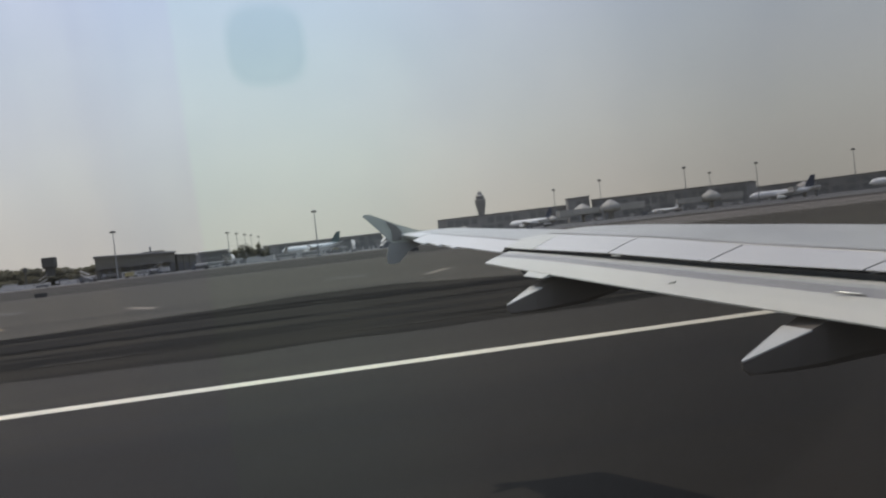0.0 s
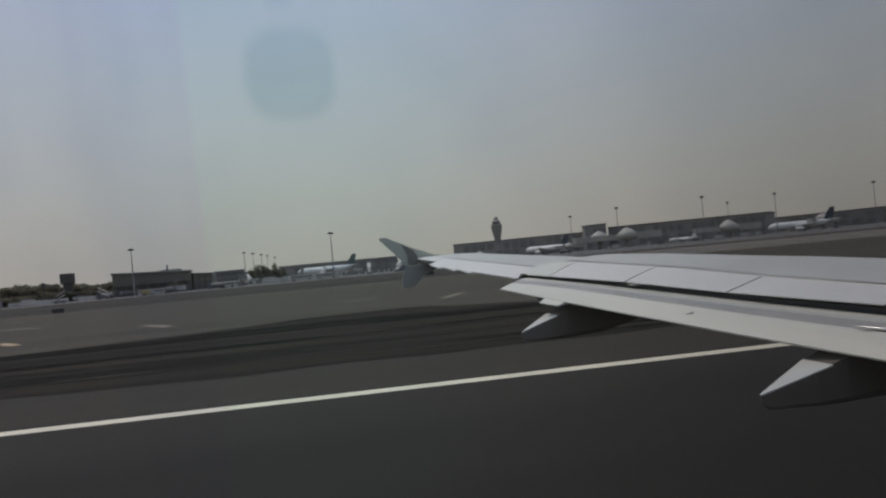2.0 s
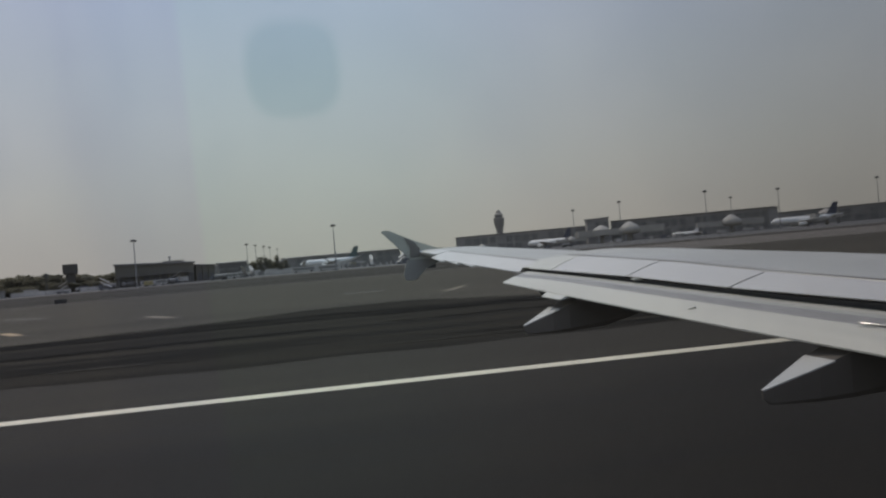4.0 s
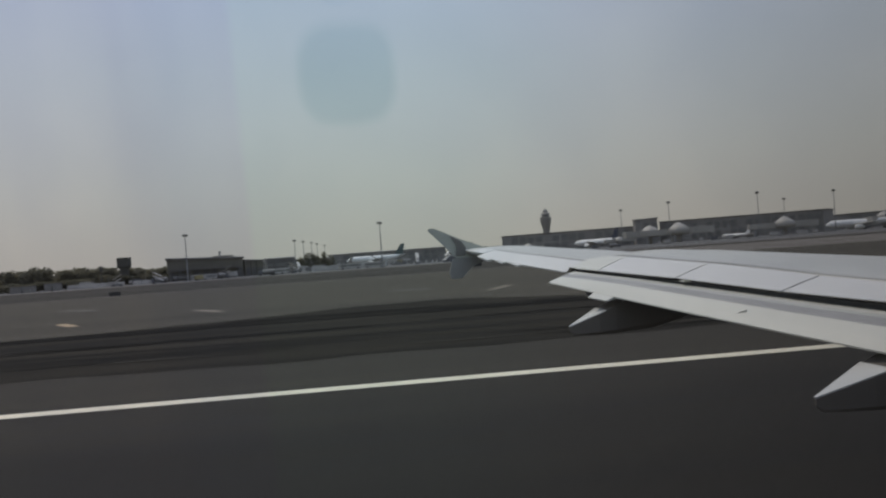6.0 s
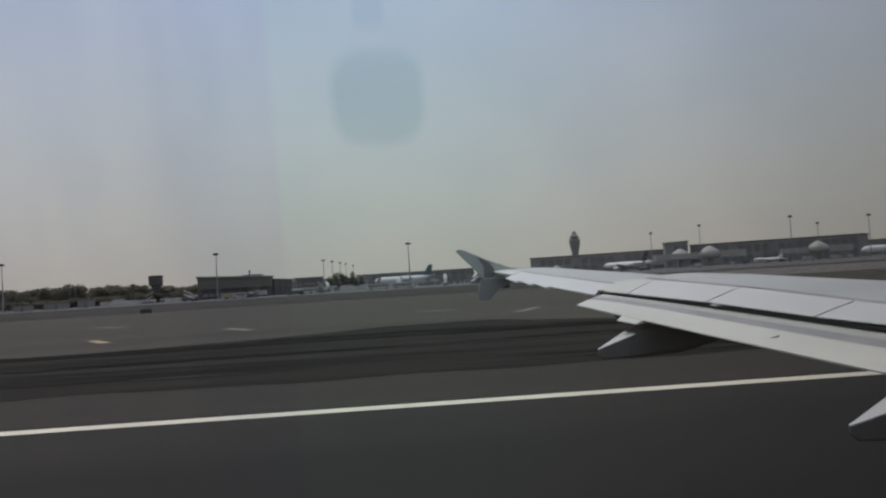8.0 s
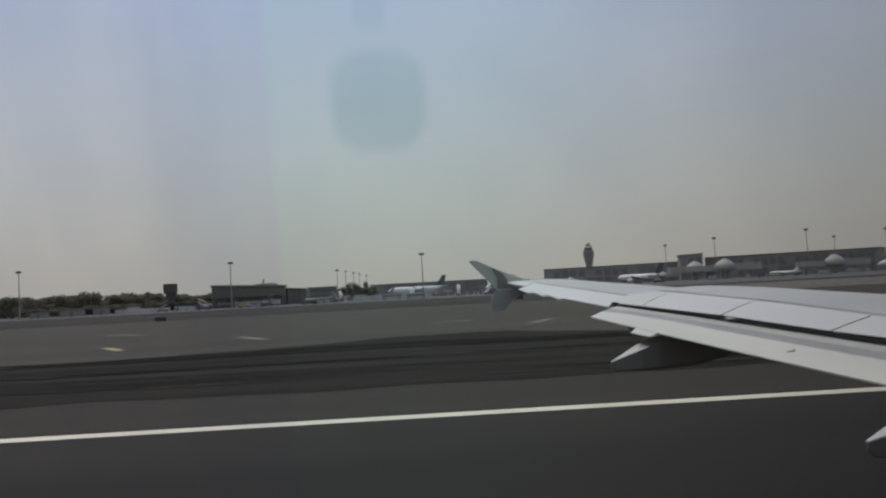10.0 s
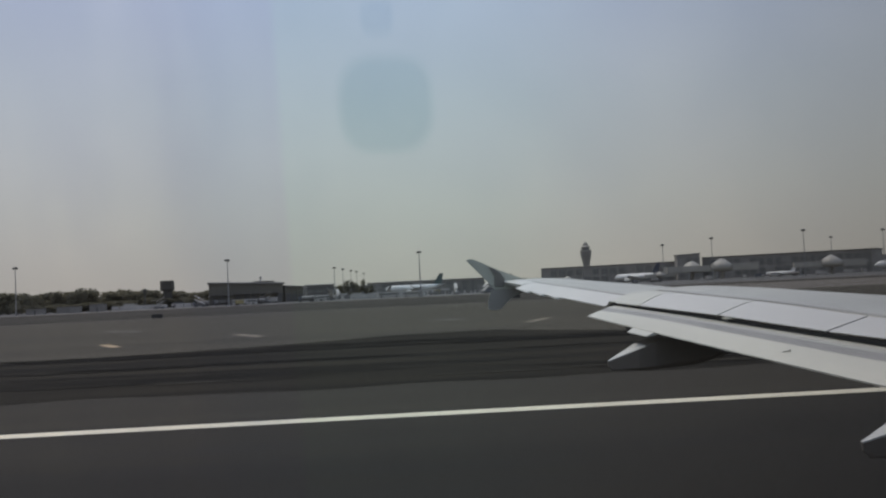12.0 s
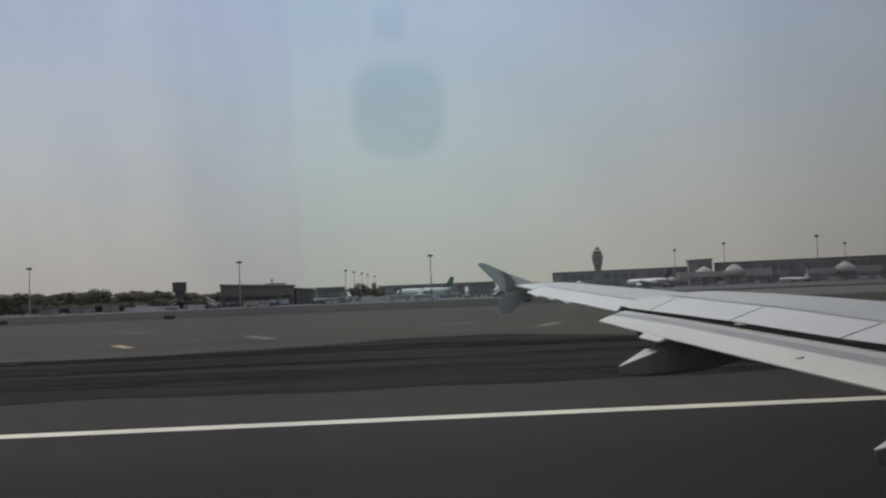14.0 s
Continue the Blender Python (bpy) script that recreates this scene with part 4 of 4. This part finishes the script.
def cargo_pallet(x, y, turn):
    ob = thing("cargo_container", (x, y, -0.05), "pale upright cargo container in a row", "container", "row of cargo containers", turn=turn)
    part("shell", loft([[Vector((a, b, z)) for a, b in ((-1.5, -0.75), (1.5 if z < 2.3 else 1.2, -0.75), (1.5 if z < 2.3 else 1.2, 0.75), (-1.5, 0.75))] for z in (0.2, 0.9, 2.2, 2.5)]), M_CONTAINER, ob)
    part("base", box((-1.6, -0.8, 0), (1.6, 0.8, 0.2)), M_STEEL, ob)
    return ob


one = cargo_pallet(*spot(-2.6, 500), 8)
for i in range(44):
    az = -9.5 + 0.42 * i + rng.uniform(-0.1, 0.1)
    copy_thing(one, pose(*spot(az, 500 + rng.uniform(-4, 4)), -0.05, 0, 0, rng.uniform(-20, 100)))

# dark utility sheds and a beacon post before the trees
for az, w, h, label in ((-24.2, 9, 3.2, "low dark grey utility shed before the trees"), (-22.3, 12, 3.6, "long grey site hut before the trees"), (-20.6, 8, 4.2, "dull grey site hut beside the boundary wall")):
    ob = thing("utility_shed", (*spot(az, 455), -0.05), label, "shed", "utility sheds", turn=6)
    part("wall", box((-w / 2, -2, 0), (w / 2, 2, h - 0.3), 0.05), M_CONTAINER, ob)
    part("roof", box((-w / 2 - 0.3, -2.3, h - 0.3), (w / 2 + 0.3, 2.3, h), 0.05), M_ROOF, ob)
    part("door", box((-0.6, -2.06, 0), (0.6, -1.98, 2.1)), M_LAMP, ob)
    part("window", box((w * 0.25 - 0.6, -2.05, 1.1), (w * 0.25 + 0.6, -1.98, 2.0)), M_GLASS, ob)
ob = thing("beacon_post", (*spot(-17.75, 470), -0.05), "short dark post with a beacon drum on top", "beacon")
part("pole", lathe([(0.5, 0), (0.4, 8.6)], 10), M_TANK, ob)
part("drum", lathe([(0.9, 8.6), (1.1, 9.0), (1.1, 11.0), (0.5, 11.6)], 12), M_TANK, ob)

# low white boundary wall on the far side of the apron
def boundary_wall(az, depth, count, length, h):
    ob = thing("boundary_wall", (*spot(az, depth), -0.05), "low white boundary wall along the apron", "wall", kind="structure")
    for i in range(count):
        if i % 9 != 7:
            part("wall_panel", box((length * i, 0, 0), (length * i + length * 0.93, 0.3, h)), M_BOUND, ob)


boundary_wall(-19.8, 462, 12, 4.4, 2.3)
boundary_wall(-7.4, 476, 8, 2.2, 3.2)
boundary_wall(-4.2, 476, 6, 1.9, 2.6)
boundary_wall(-2.9, 476, 11, 2.2, 3.0)


# trees at the far edge
def tree(x, y, h, seed):
    r = random.Random(seed)
    ob = thing("tree", (x, y, -0.1), "dark green leafy tree at the airfield edge", "tree", "airfield trees")
    part("trunk", lathe([(h * 0.035, 0), (h * 0.028, h * 0.3), (h * 0.012, h * 0.7)], 7), M_BARK, ob)
    bm = bmesh.new()
    for c in range(10):
        a, rad = r.uniform(0, 6.28), r.uniform(0.05, 0.32) * h
        cx, cy, cz = rad * math.cos(a), rad * math.sin(a), h * (r.uniform(0.40, 0.86) if c < 7 else 0.24)
        for q in range(70):
            d = Vector((r.gauss(0, 1), r.gauss(0, 1), r.gauss(0, 0.8))).normalized() * h * 0.17 * r.uniform(0.5, 1.1)
            p, s = Vector((cx, cy, cz)) + d, h * r.uniform(0.025, 0.05)
            u = Vector((r.gauss(0, 1), r.gauss(0, 1), r.gauss(0, 1))).normalized() * s
            v = u.orthogonal().normalized() * s
            bm.faces.new([bm.verts.new(p + w) for w in (u, v, -u, -v)])
    part("crown", bm, M_LEAF, ob)
    return ob


trees = [tree(*spot(-24.0 + 2.2 * k, 540), 12.5, 40 + k) for k in range(4)]
for i in range(110):
    az = -34 + 21.0 * i / 110 + rng.uniform(-0.3, 0.3)
    d = rng.uniform(515, 585)
    top = height(az, float(np.interp(az, (-34, -26, -24.6, -22.5, -21.3, -20.2, -19.0, -17.0, -13), (0.95, 0.95, 0.82, 0.88, 1.06, 0.80, 0.84, 0.70, 0.50))) * rng.uniform(0.86, 1.04), d)
    ob = copy_thing(rng.choice(trees), pose(*spot(az, d), -0.1, 0, 0, rng.uniform(0, 360)))
    ob.scale = (rng.uniform(1.3, 2.1), rng.uniform(1.3, 2.1), top / 12.7)
for i in range(26):
    ob = copy_thing(rng.choice(trees), pose(*spot(rng.uniform(-24.5, -14.0), rng.uniform(488, 500)), -0.1, 0, 0, rng.uniform(0, 360)))
    ob.scale = (rng.uniform(1.2, 1.8), rng.uniform(1.2, 1.8), rng.uniform(0.36, 0.52))
for az, d, k in ((-4.9, 560, 0.86), (-4.5, 570, 0.95), (-4.0, 560, 1.08), (-3.6, 575, 0.84), (-3.2, 565, 0.98), (-2.8, 570, 0.7), (6.2, 700, 0.86), (6.6, 710, 1.0), (7.0, 700, 1.05), (7.4, 705, 0.95), (7.9, 715, 0.8), (8.3, 700, 0.7)):
    ob = copy_thing(rng.choice(trees), pose(*spot(az, d), -0.1, 0, 0, rng.uniform(0, 360)))
    ob.scale = (0.8, 0.8, k)

# distant low skyline of trees and roofs
bm = bmesh.new()
r = random.Random(3)
x = -2600.0
while x < 2600:
    w, h = r.uniform(20, 70), r.uniform(7, 16)
    add_box(bm, (x, 1480, -1), (x + w, 1500, h))
    x += w
tagged(new("backdrop", mesh_of(bm, "backdrop", M_ROOF)), "far dark line of trees and low roofs", "backdrop", kind="structure")


# airfield signs and edge lights
def taxi_sign(x, y, w, turn=0):
    ob = thing("taxiway_sign", (x, y, -0.05), "small dark airfield sign box on legs", "sign", "airfield signs", turn=turn)
    part("panel", box((-w / 2, -0.15, 0.35), (w / 2, 0.15, 1.3), 0.03), M_SIGN, ob)
    for s in (-1, 1):
        part("leg", box((s * w * 0.35 - 0.05, -0.05, 0), (s * w * 0.35 + 0.05, 0.05, 0.36)), M_STEEL, ob)


taxi_sign(-60, 196, 2.6)
taxi_sign(-108, 214, 2.2)
taxi_sign(30, 232, 2.4)


def edge_light(x, y):
    ob = thing("runway_edge_light", (x, y, -0.02), "small white-topped runway edge light on a post", "runway light", "runway edge lights")
    part("base", lathe([(0.20, 0), (0.20, 0.05), (0.07, 0.10)], 12), M_SIGN, ob)
    part("stem", lathe([(0.045, 0.09), (0.04, 0.46)], 8), M_STEEL, ob)
    part("lens", lathe([(0.06, 0.46), (0.09, 0.49), (0.09, 0.58), (0.04, 0.64)], 12), M_LENS, ob, "clear glass dome")
    return ob


edge = edge_light(17.5, 30.6)
for k in (-6, -5, -4, -3, -2, -1, 1, 2, 3, 4, 5):
    copy_thing(edge, pose(17.5 + 60 * k, 30.6, -0.02))
for x, y in ((360, 44.6), (420, 44.6), (480, 44.6), (-84, 99), (-144, 83), (-204, 67)):
    copy_thing(edge, pose(x, y, -0.035))
